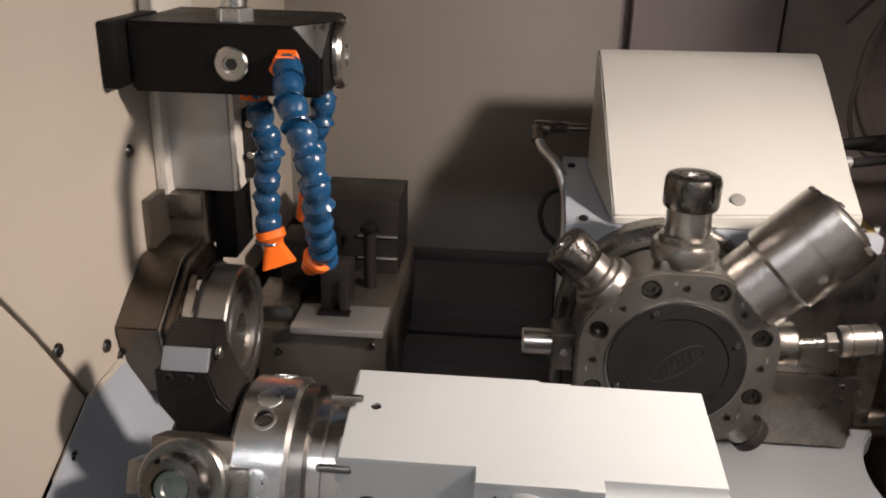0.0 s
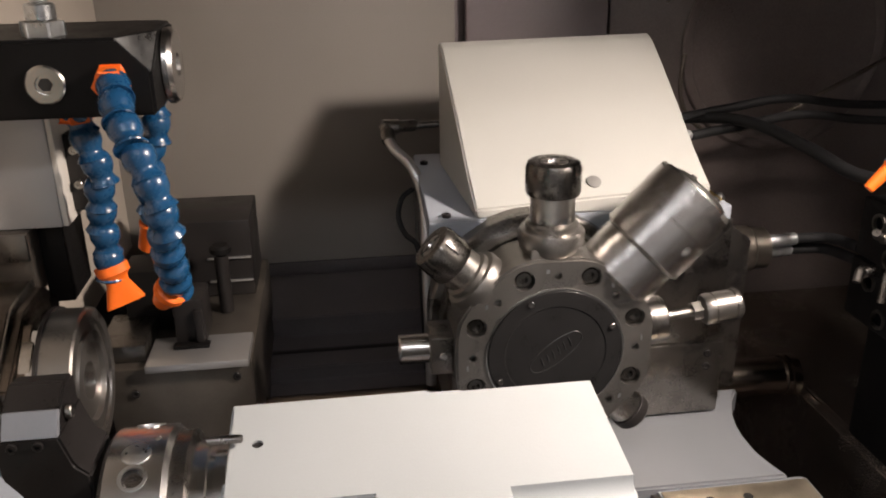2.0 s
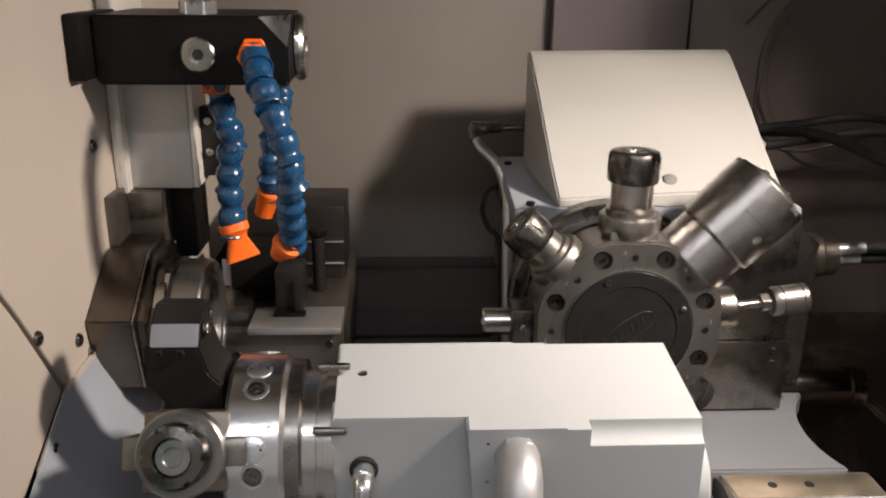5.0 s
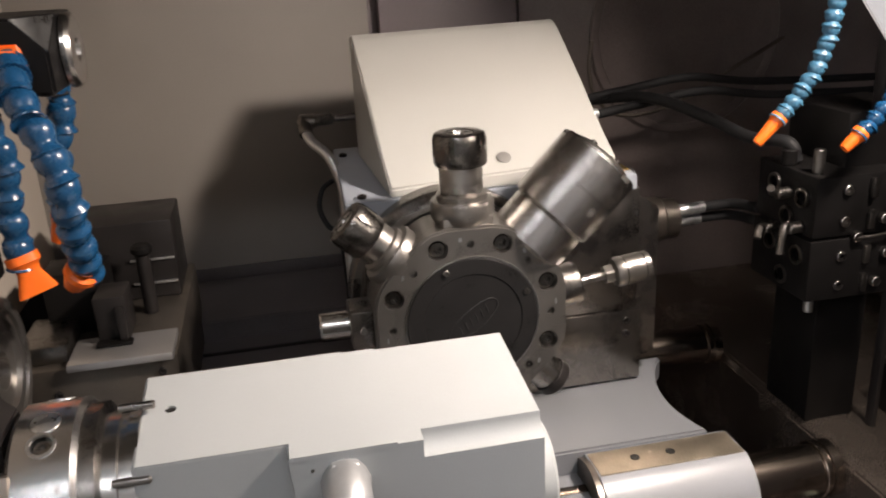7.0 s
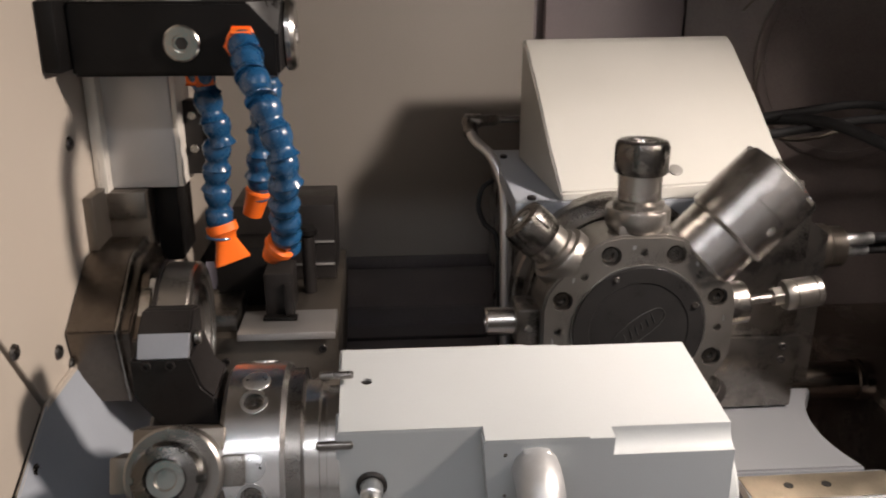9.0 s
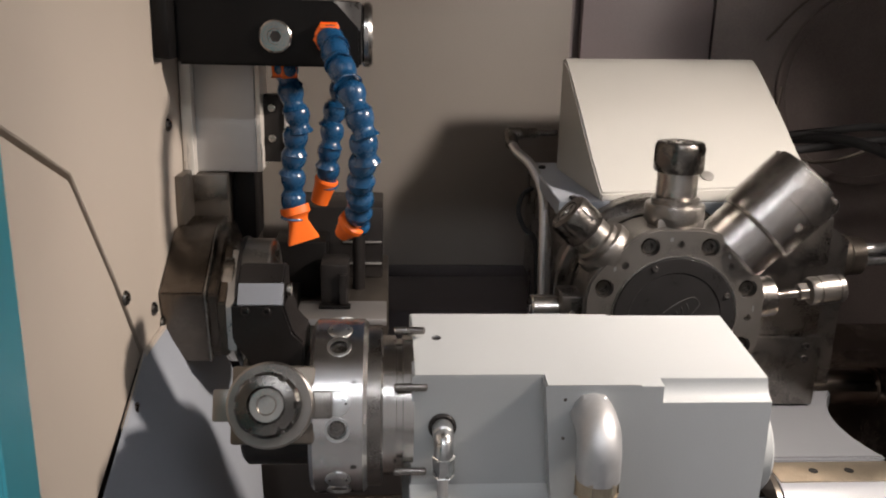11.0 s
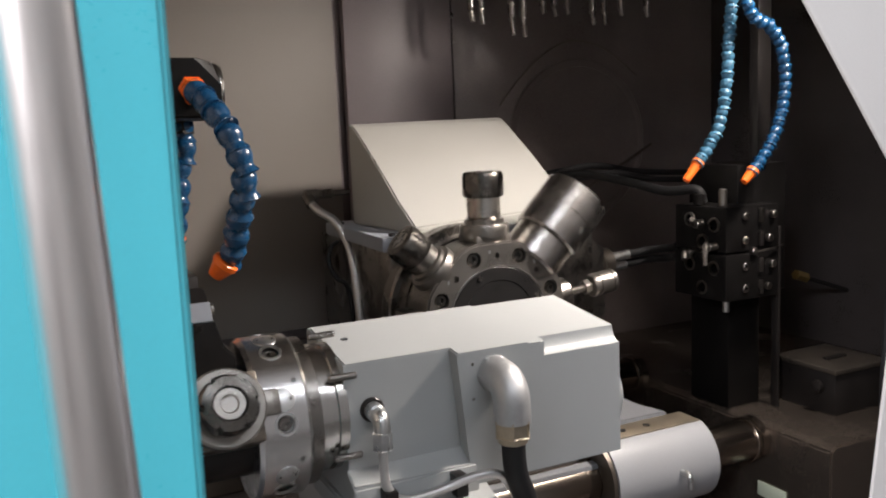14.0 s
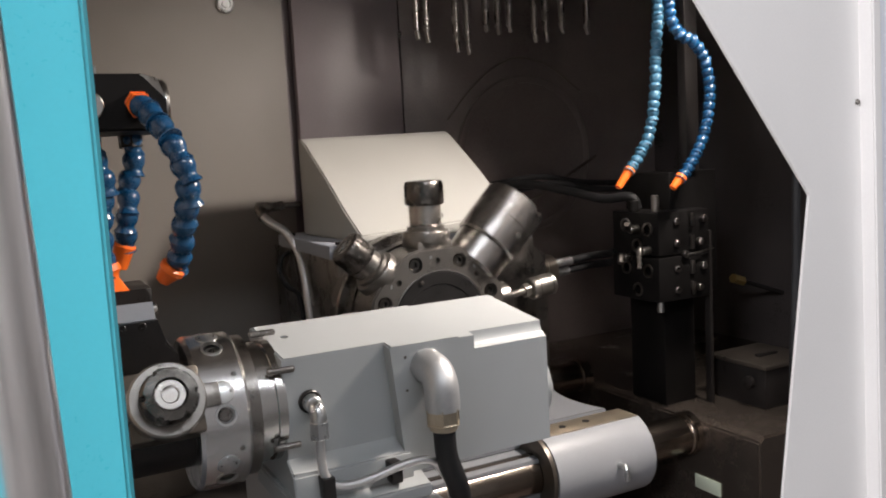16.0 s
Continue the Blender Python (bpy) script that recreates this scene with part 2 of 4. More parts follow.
def cut(bm, *cutters):
    """bm with the cutters' solids taken out of it."""
    obs = []
    for b in (bm, join(*cutters)):
        me = bpy.data.meshes.new("tmp")
        b.to_mesh(me)
        obs.append(new("tmp", me))
    mod = obs[0].modifiers.new("cut", "BOOLEAN")
    mod.object, mod.operation, mod.solver = obs[1], "DIFFERENCE", "EXACT"
    dg = bpy.context.evaluated_depsgraph_get()
    dg.update()
    res = bpy.data.meshes.new_from_object(obs[0].evaluated_get(dg))
    out = bmesh.new()
    out.from_mesh(res)
    for o in obs:
        bpy.data.objects.remove(o)
    bpy.data.meshes.remove(res)
    return out


ORIGIN = {}


def thing(name, at, label, category, group="", kind=""):
    ob = new(name)
    ob.empty_display_size = 0.02
    ob.location = at
    ORIGIN[ob.name] = Vector(at)
    return tagged(ob, label, category, group, kind)


def mesh_of(bm, material, angle=32):
    me = bpy.data.meshes.new("mesh")
    bm.to_mesh(me)
    me.materials.append(material)
    me.shade_smooth()
    me.set_sharp_from_angle(angle=radians(angle))
    return me


def part(name, bm, material, parent, label="", angle=32):
    """One mesh under a thing or a part; bm is in the thing's own world coordinates."""
    o = ORIGIN[parent.name]
    bm.transform(Matrix.Translation(-o))
    ob = new(name, mesh_of(bm, material, angle))
    ob.parent = parent
    ORIGIN[ob.name] = o
    if label:
        ob["label"] = label
    return ob


def solid(name, bm, material, label, category="", group="", kind="", angle=32):
    """A thing that is one mesh."""
    c = Vector((0, 0, 0))
    for v in bm.verts:
        c += v.co
    c /= max(1, len(bm.verts))
    bm.transform(Matrix.Translation(-c))
    ob = new(name, mesh_of(bm, material, angle))
    ob.location = c
    ORIGIN[ob.name] = c.copy()
    return tagged(ob, label, category, group, kind)


def piece(name, me, m, parent):
    """A repeat on shared mesh data; m is its pose in world coordinates."""
    ob = new(name, me)
    ob.parent = parent
    ob.matrix_basis = Matrix.Translation(-ORIGIN[parent.name]) @ m
    ORIGIN[ob.name] = m.translation.copy()
    return ob


def screw_mesh(r, h=None, material=None):
    """A socket-head screw, its head upwards along z."""
    h = h or r * 0.8
    prof = [(r * 0.92, 0), (r, r * 0.1), (r, h - r * 0.12), (r * 0.88, h), (r * 0.5, h), (r * 0.46, h - r * 0.5), (0, h - r * 0.5)]
    return mesh_of(lathe(prof, None, 24), material or BLACKOX)


def dome_mesh(r, material=None):
    """A button-head screw."""
    prof = [(r * 0.96, 0), (r, r * 0.12), (r * 0.86, r * 0.4), (r * 0.5, r * 0.6), (r * 0.42, r * 0.62), (r * 0.36, r * 0.3), (0, r * 0.3)]
    return mesh_of(lathe(prof, None, 24), material or GUNMETAL)


FRONT = Vector((0, -1, 0))


def facing(at, way, turn=0):
    return Matrix.Translation(at) @ Vector(way).to_track_quat("Z", "Y").to_matrix().to_4x4() @ Matrix.Rotation(turn, 4, "Z")


# ---- workshop room ----
room = [
    ("floor", box(-4, 5, -4, 4, -0.1, 0, 0), CONCRETE, "grey concrete workshop floor"),
    ("wall_north", box(-4, 5, 3.9, 4, 0, 4, 0), PLASTER, "plain pale workshop wall"),
    ("wall_south", box(-4, 5, -4, -3.9, 0, 4, 0), PLASTER, "plain pale workshop wall"),
    ("wall_west", box(-4, -3.9, -3.9, 3.9, 0, 4, 0), PLASTER, "plain pale workshop wall"),
    ("wall_east", box(4.9, 5, -3.9, 3.9, 0, 4, 0), PLASTER, "plain pale workshop wall"),
    ("ceiling", box(-4, 5, -4, 4, 4, 4.1, 0), PLASTER, "plain pale workshop ceiling"),
]
for n, b, m, l in room:
    solid(n, b, m, l, "room", kind="structure")

# ---- machine enclosure ----
LX, BY, RX, TZ = -0.178, 1.72, 1.42, 2.30
left = thing("wall_left", (LX, 1.1, 0.6), "cream enamelled sheet-metal side panel with a slanting seam and screws", "machine panel", kind="structure")
up_poly = [(0.52, 1.62), (0.52, TZ), (1.72, TZ), (1.72, 1.20), (1.02, 1.20), (0.915, 1.300), (0.846, 1.400), (0.77, 1.503)]
lo_poly = [(0.52, 1.615), (0.768, 1.4985), (0.844, 1.396), (0.909, 1.297), (0.825, 1.257), (0.60, 1.15), (0.60, 0.62), (0.52, 0.62)]
part("panel", prism(up_poly, "x", LX - 0.02, LX, 0.0008), CREAM, left)
part("panel", prism(lo_poly, "x", LX - 0.02, LX - 0.001, 0.0008), CREAM, left)
part("backing", box(LX - 0.05, LX - 0.022, 0.52, 1.72, 0.62, TZ, 0), BLACK, left)
dm = dome_mesh(0.0075)
for y, z in ((0.872, 1.369), (0.958, 1.328), (0.985, 1.302), (1.06, 1.505), (0.852, 1.262)):
    piece("screw", dm, facing((LX, y, z), (1, 0, 0)), left)

chute = thing("chip_chute", (-0.14, 0.95, 1.0), "blue-grey sloping sheet-metal chip chute under the spindle", "chute")
cb = bmesh.new()
rows_ = []
for y, dz in ((0.60, -0.150), (0.825, -0.040), (0.905, 0.0), (1.13, 0.0)):
    rows_.append([cb.verts.new((x, y, z + dz)) for x, z in ((-0.1745, 1.299), (-0.170, 1.284), (-0.160, 1.260), (-0.132, 1.185), (-0.102, 1.05), (-0.094, 0.80), (-0.098, 0.80), (-0.106, 1.05), (-0.136, 1.18), (-0.1745, 1.275))])
for a, b in zip(rows_, rows_[1:]):
    for k in range(10):
        cb.faces.new((a[k], a[(k + 1) % 10], b[(k + 1) % 10], b[k]))
cb.faces.new(rows_[0][::-1])
cb.faces.new(rows_[-1])
bmesh.ops.recalc_face_normals(cb, faces=cb.faces[:])
part("sheet", cb, CASTBLUE, chute)
part("flange", prism([(0.912, 1.300), (0.99, 1.302), (0.99, 1.270), (0.912, 1.268), (0.83, 1.228), (0.83, 1.260)], "x", -0.1775, -0.1735, 0.0008), CREAM, chute)
piece("screw", dm, facing((-0.174, 0.862, 1.262), (1, 0, 0)), chute)

back = thing("wall_back", (0.3, BY, 0.6), "enamelled rear sheet with folded seams, smeared with oil, its colour darkened for shade", "machine panel", kind="structure")
part("panel", box(LX - 0.03, 0.403, BY, BY + 0.02, 1.148, TZ, 0.001), DIMWALL, back)
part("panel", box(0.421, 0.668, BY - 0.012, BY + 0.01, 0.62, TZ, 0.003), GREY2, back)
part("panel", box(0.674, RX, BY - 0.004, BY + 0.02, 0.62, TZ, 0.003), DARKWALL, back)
part("seam", box(0.403, 0.421, BY + 0.012, BY + 0.03, 0.62, TZ, 0.001), GREY2, back, "dark folded gap")
part("cover_edge", box(0.055, 0.305, 1.517, 1.524, 1.068, 1.0745, 0.0006), BLACKOX, back)
part("ledge", box(LX, 0.403, BY - 0.008, BY - 0.0005, 1.12, 1.152, 0.001), WAYCOVER, back)
# Unseen sheet added to stop room light leaking in behind the panels.
part("backing", box(LX - 0.03, RX + 0.02, BY + 0.032, BY + 0.042, 0.60, TZ, 0), GREY2, back)
part("way_cover", prism([(1.70, 1.134), (1.70, 0.62), (1.30, 0.62), (1.30, 1.02), (1.36, 1.02), (1.36, 1.045), (1.47, 1.045), (1.47, 1.07), (1.58, 1.07), (1.58, 1.105), (1.68, 1.134)], "x", -0.17, 0.60, 0.002), WAYCOVER, back, "dark stepped telescopic way cover")
for x, z in ((0.671, 1.80), (0.671, 1.45)):
    piece("screw", dome_mesh(0.008), facing((x, BY - 0.004, z), FRONT), back)
part("wall_plug", lathe([(0.017, 0), (0.018, 0.002), (0.018, 0.005), (0.0155, 0.008), (0.0115, 0.008), (0.0105, 0.004), (0.0075, 0.004), (0.0065, 0.007), (0, 0.007)], facing((0.284, BY, 1.853), FRONT), 32), ZINC, back, "bright ringed round wall plug")

right = thing("wall_right", (RX, 1.1, 0.6), "oily side wall of the machine, its colour darkened against the lamp", "machine panel", kind="structure")
part("panel", box(RX, RX + 0.02, 0.66, 1.74, 0.62, TZ, 0.001), SIDEDARK, right)
solid("machine_roof", box(-0.2, RX + 0.02, 0.48, 1.74, TZ, TZ + 0.03, 0.001), DIMWALL, "grey sheet-metal roof over the working area", "machine roof", kind="structure")
solid("machine_tray", box(-0.2, RX + 0.02, 0.48, 1.74, 0.60, 0.622, 0.001), DARKWALL, "dark oily tray at the bottom of the working area", "tray", kind="structure")
solid("machine_stand", box(-0.9, RX + 0.6, 0.50, 1.80, 0.0, 0.598, 0.004), CASTING, "light grey painted machine base", "machine base", kind="structure")
lampbox = thing("work_light", (0.92, 0.72, 2.05), "slim enclosed work light under the machine roof", "lamp")
part("housing", box(0.82, 1.06, 0.672, 0.84, 2.03, 2.07, 0.003), SATIN, lampbox)

frame_ = thing("front_frame", (0.9, 0.66, 0.6), "white enamelled front frame with a cut-off corner round the opening", "machine frame", kind="structure")
part("sheet", prism([(0.655, 0.62), (0.661, 1.077), (0.712, 1.449), (0.53, 1.675), (0.40, 1.837), (0.40, TZ), (0.80, TZ), (0.832, 0.62)], "y", 0.66, 0.664, 0.0008), WHITE, frame_)
part("fold", prism([(0.784, TZ), (0.80, TZ), (0.85, 0.62), (0.834, 0.62)], "y", 0.640, 0.70, 0.002), WHITE, frame_)
part("outer_panel", prism([(0.80, TZ), (1.46, TZ), (1.46, 0.62), (0.85, 0.62)], "y", 0.646, 0.69, 0.002), BLUEWHITE, frame_)
part("screw", lathe([(0.004, 0), (0.003, 0.002), (0, 0.002)], facing((0.80, 0.659, 1.56), FRONT), 16), GUNMETAL, frame_)
solid("front_header", box(-0.9, 0.40, 0.62, 0.66, 2.02, TZ, 0.002), WHITE, "white enamelled header above the door opening", "machine frame", kind="structure")

door = thing("door_1", (-0.5, 0.46, 0.62), "teal painted sliding machine door with a tubular handle", "door", kind="structure")
part("leaf", prism([(-0.9, 0.462), (-0.109, 0.462), (-0.1055, 0.4655), (-0.1055, 0.500), (-0.9, 0.500)], "z", 0.62, 2.0, 0.0015), TEAL, door)
part("handle", tube([(-0.170, 0.462, 1.83), (-0.170, 0.425, 1.825), (-0.170, 0.398, 1.80), (-0.169, 0.394, 1.74), (-0.159, 0.394, 1.45), (-0.148, 0.394, 1.12), (-0.147, 0.398, 1.06), (-0.147, 0.425, 1.035), (-0.147, 0.462, 1.03)], 0.0155, 28, 6), CHROME, door, "brushed metal tube handle")

# ---- turret housing ----
hx0, hx1 = 0.345, 0.660
housing = thing("turret_housing", (0.5, 1.4, 1.07), "turret slide with a light grey sloping cover over dark steel", "machine unit")
cover = [(1.240, 1.386), (1.240, 1.411), (1.30, 1.447), (1.37, 1.497), (1.445, 1.546), (1.472, 1.563), (1.488, 1.570), (1.498, 1.571), (1.498, 1.386)]
cover_mesh = prism(cover, "x", hx0, hx1, 0.0025)
for v in cover_mesh.verts:
    # the cover sits a little askew and narrows to the front
    back = (v.co.y - 1.24) / 0.28
    if v.co.z > 1.392:
        v.co.z += (-0.014 + 0.05 * (v.co.x - hx0)) * (1 - 0.8 * min(back, 1))
    if v.co.x < 0.4:
        v.co.x += 0.012 * (1 - min(back, 1))
part("cover", cover_mesh, COVERPAINT, housing)
part("flange", prism([(0.298, 1.232), (0.690, 1.236), (0.690, 1.56), (0.312, 1.56)], "z", 1.364, 1.386, 0.0015), CASTBLUE, housing, "blue-grey bolted flange")
for x, y in ((0.322, 1.252), (0.322, 1.50), (0.672, 1.30)):
    piece("screw", screw_mesh(0.006), facing((x, y, 1.386), (0, 0, 1)), housing)
part("plug", lathe([(0.0095, 0), (0.0095, 0.0012), (0.008, 0.002), (0, 0.002)], facing((0.513, 1.262, 1.4190), (0, -0.565, 0.825)), 24), PLUGGREY, housing, "round grey plug")
part("tag", prism([(0.662, 1.252), (0.686, 1.256), (0.686, 1.33), (0.664, 1.31)], "z", 1.3865, 1.389, 0.0005), BRASS, housing, "yellow tag")
part("body", box(0.315, 0.700, 1.246, 1.60, 1.186, 1.364, 0.003), GUNMETAL, housing)
part("base", box(0.325, 0.706, 1.243, 1.60, 1.075, 1.185, 0.003), GUNMETAL, housing)
part("side_block", prism([(0.700, 1.10), (0.700, 1.352), (0.737, 1.326), (0.737, 1.10)], "y", 1.262, 1.50, 0.002), GUNMETAL, housing)
for z in (1.170, 1.150):
    piece("screw", screw_mesh(0.0055), facing((0.682, 1.243, z), FRONT), housing)
part("connector", lathe([(0.034, 0), (0.034, 0.03), (0.030, 0.034), (0.030, 0.055), (0.02, 0.058), (0, 0.058)], along((0.737, 1.33, 1.285), (0.8, 1.33, 1.285)), 32), OILSTEEL, housing, "round cable connector")
part("bearing_ring", lathe([(0, 0), (0.132, 0), (0.134, 0.003), (0.134, 0.030), (0.131, 0.033), (0.122, 0.034), (0.122, 0.064), (0, 0.064)], along((0.427, 1.2425, 1.265), (0.427, 1.1, 1.265)), 64), GUNMETAL, housing)

# ---- tool turret ----
TX, TY, TZC = 0.427, 1.105, 1.265
turret = thing("tool_turret", (TX, TY, TZC), "eight-station steel tool turret disc with counterbored bolts", "turret")
prof = []
for i in range(8):
    a = math.pi / 4 * i + math.pi / 8
    for d in (-0.16, 0, 0.16):
        prof.append((TX + 0.121 * math.cos(a + d) * (1 if d == 0 else 0.985), TZC + 0.121 * math.sin(a + d) * (1 if d == 0 else 0.985)))
disc = prism(prof, "y", TY, TY + 0.072, 0.003)
holes = []
for i in range(8):
    a = math.pi / 4 * i + math.pi / 8
    holes.append(lathe([(0.0122, 0), (0.0122, 0.014)], facing((TX + 0.1 * math.cos(a), TY + 0.010, TZC + 0.1 * math.sin(a)), FRONT), 20))
    a = math.pi / 4 * i
    holes.append(lathe([(0.0048, 0), (0.0048, 0.014)], facing((TX + 0.096 * math.cos(a), TY + 0.010, TZC + 0.096 * math.sin(a)), FRONT), 14))
disc = cut(disc, *holes, lathe([(0.0805, 0), (0.0805, 0.02)], facing((TX, TY + 0.008, TZC), FRONT), 64))
part("disc", disc, TURRETSTEEL, turret)
plate = part("cover_plate", lathe([(0.0795, 0), (0.0795, 0.008), (0.0782, 0.0105), (0.060, 0.0105), (0.059, 0.0095), (0, 0.0095)], facing((TX, TY + 0.0078, TZC), FRONT), 72), COVER, turret, "dark round cover plate with an engraved emblem")
part("rim", lathe([(0.0796, 0), (0.0815, 0), (0.0815, 0.0015), (0.0796, 0.0015), (0.0796, 0)], facing((TX, TY, TZC), FRONT), 72), BRIGHT, turret, "bright machined rim")
sm, sm2 = screw_mesh(0.0096, 0.006, NUTSTEEL), screw_mesh(0.0036, 0.003, GUNMETAL)
for i in range(8):
    a = math.pi / 4 * i + math.pi / 8
    piece("screw", sm, facing((TX + 0.1 * math.cos(a), TY + 0.0098, TZC + 0.1 * math.sin(a)), FRONT), turret)
for i in range(4):
    a = math.pi / 2 * i + 0.44
    piece("small_screw", sm2, facing((TX + 0.072 * math.cos(a), TY - 0.0022, TZC + 0.072 * math.sin(a)), FRONT), turret)
LEAF = Matrix.Rotation(radians(-38), 4, "Y")


def on_plate(u, v):
    """A spot on the cover plate, along and across the slanting emblem."""
    p = LEAF @ Vector((u, 0, v))
    return (TX + p.x, TY - 0.0020, TZC + 0.002 + p.z)


for side in (1, -1):
    rim_line = [on_plate(0.036 * math.cos(t), side * 0.013 * math.sin(t) ** 0.8 if math.sin(t) > 1e-6 else 0) for t in np.linspace(0, math.pi, 13)]
    part("emblem_edge", tube(rim_line, 0.0006, 6, 3), ENGRAVED, plate, "engraved leaf-shaped outline")
for k in range(6):
    u = -0.020 + 0.008 * k
    part("emblem_bar", tube([on_plate(u - 0.0015, -0.005), on_plate(u + 0.001, 0), on_plate(u + 0.002, 0.005)], 0.0006, 6, 3), ENGRAVED, plate, "engraved stroke")
mark = mesh_of(box(-0.0009, 0.0009, -0.0024, 0.0024, -0.0002, 0.0003, 0), ZINC)
for i in range(8):
    for d in (-0.010, 0.010):
        a = math.pi / 4 * i + 0.115 + d
        piece("station_mark", mark, facing((TX + 0.103 * math.cos(a), TY, TZC + 0.103 * math.sin(a)), FRONT), turret)
AX = TY + 0.036


def station(angle):
    """The pose of a turret station: z points outwards from the turret's middle."""
    a = radians(angle)
    return Matrix.Translation((TX, AX, TZC)) @ Matrix.Rotation(math.pi / 2 - a, 4, "Y")


def collet_holder(angle, label, base, flange, neck, nut, top, r):
    ob = thing("collet_holder", (0, 0, 0), label, "tool holder", "tools in the turret")
    f0, f1, n0, n1 = flange, flange + 0.016, neck, nut
    part("base_block", box(-0.030, 0.030, -0.030, 0.030, base, f0, 0.003), TURRETSTEEL, ob)
    part("flange", lathe([(0.032, f0 - 0.012), (0.0365, f0 - 0.006), (0.0375, f0), (0.0375, f1 - 0.004), (0.036, f1 - 0.001), (0.030, f1), (0.030, f1 + 0.006), (0.026, f1 + 0.008)], None, 48), TURRETSTEEL, ob, "turned steel flange")
    part("body", lathe([(0.024, f1), (0.024, n0), (0.0255, n0 + 0.002), (0.0255, n1)], None, 40), STEEL, ob)
    nutb = lathe([(r * 0.80, nut - 0.002), (r * 0.95, nut), (r, nut + 0.003), (r, top - 0.007), (r * 0.97, top - 0.004), (r * 0.93, top - 0.001), (r * 0.86, top), (r * 0.55, top), (r * 0.52, top - 0.004), (0, top - 0.004)], None, 48)
    slots = []
    for i in range(6):
        s = box(r * 0.91, r * 1.2, -0.003, 0.003, nut + 0.012, top + 0.002, 0)
        s.transform(Matrix.Rotation(math.pi / 3 * i, 4, "Z"))
        slots.append(s)
    part("clamping_nut", cut(nutb, *slots), NUTSTEEL, ob, "slotted clamping nut")
    part("collet", lathe([(r * 0.5, top - 0.004), (r * 0.5, top - 0.0005), (r * 0.3, top - 0.0005), (r * 0.22, top - 0.006), (0, top - 0.006)], None, 32), STEEL, ob)
    # Slits are dark strips laid on the face; their shade is only colour.
    for i in range(4):
        part("collet_slit", box(r * 0.2, r * 0.49, -0.0006, 0.0006, top - 0.001, top + 0.0003, 0), DARKHOLE, ob).matrix_basis = Matrix.Rotation(math.pi / 2 * i, 4, "Z")
    ob.matrix_basis = station(angle)
    return ob


collet_holder(90, "steel collet holder with slotted dark nut upright on the turret", 0.108, 0.126, 0.150, 0.182, 0.219, 0.0312)
collet_holder(137, "oily steel collet holder leaning off the turret edge", 0.100, 0.112, 0.130, 0.152, 0.189, 0.0285)

spin = thing("cylindrical_tool_holder", (0, 0, 0), "large ribbed bright steel cylinder clamped in the turret", "tool holder", "tools in the turret")
part("base", lathe([(0.044, 0.106), (0.0485, 0.110), (0.0485, 0.150), (0.047, 0.152)], None, 56), BRUSHED, spin)
rim_cuts = []
for k in range(3):
    rc_ = box(0.036, 0.060, -0.009, 0.009, 0.2365, 0.250, 0)
    rc_.transform(Matrix.Rotation(2 * math.pi * k / 3 + 0.9, 4, "Z"))
    rim_cuts.append(rc_)
barrel = cut(lathe([(0.0500, 0.152), (0.0535, 0.155), (0.0535, 0.198), (0.0522, 0.1985), (0.0522, 0.2000), (0.0535, 0.2005), (0.0535, 0.240), (0.051, 0.243), (0.040, 0.243), (0.039, 0.238), (0, 0.238)], None, 64), lathe([(0.006, 0), (0.006, 0.02)], facing((0.012, -0.046, 0.185), (0.25, -0.97, 0)), 16), *rim_cuts)
part("barrel", barrel, BRUSHED, spin)
part("cap", lathe([(0.038, 0.238), (0.038, 0.246), (0.030, 0.249), (0.018, 0.249), (0.016, 0.243), (0, 0.243)], None, 48), STEEL, spin)
for i in range(4):
    a = math.pi / 2 * i + 0.4
    part("cap_screw", rod((0.025 * math.cos(a), 0.025 * math.sin(a), 0.246), (0.025 * math.cos(a), 0.025 * math.sin(a), 0.252), 0.0042, 0.0008, 14), GUNMETAL, spin)
spin.matrix_basis = station(45.5)

bore = thing("boring_tool", (0, 0, 0), "slim steel shank with hexagon nut and round head", "tool holder", "tools in the turret")
part("socket", lathe([(0.0265, 0.106), (0.0265, 0.141), (0.025, 0.143), (0.012, 0.143), (0.010, 0.147)], None, 36), GUNMETAL, bore)
part("shank", lathe([(0.007, 0.146), (0.0052, 0.152), (0.0052, 0.190)], None, 20), STEEL, bore)
for k in range(9):
    part("thread", lathe([(0.005, 0.154 + 0.003 * k), (0.0062, 0.1552 + 0.003 * k), (0.005, 0.1565 + 0.003 * k)], None, 16), STEEL, bore)
part("nut", hexagon((0, 0, 0.180), (0, 0, 0.190), 0.0115), STEEL, bore)
part("head", lathe([(0.010, 0.190), (0.0175, 0.193), (0.0190, 0.196), (0.0190, 0.203), (0.0178, 0.2035), (0.0178, 0.205), (0.0190, 0.2055), (0.0190, 0.228), (0.0178, 0.2285), (0.0178, 0.230), (0.0190, 0.2305), (0.0190, 0.236), (0.016, 0.239), (0, 0.239)], None, 36), TURRETSTEEL, bore)
bore.matrix_basis = station(7)

stub = thing("clamp_holder", (0, 0, 0), "square steel clamp holder with a round bright stub", "tool holder", "tools in the turret")
part("block", box(-0.024, 0.024, -0.024, 0.024, 0.112, 0.143, 0.003), GUNMETAL, stub)
part("stub", lathe([(0.0175, 0.143), (0.0175, 0.176), (0.0160, 0.178), (0.006, 0.178), (0.005, 0.170), (0, 0.170)], None, 32), BRIGHT, stub)
part("set_screw", rod((0.0, -0.026, 0.128), (0.0, -0.020, 0.128), 0.005, 0.001, 16), BRIGHT, stub)
stub.matrix_basis = station(180)

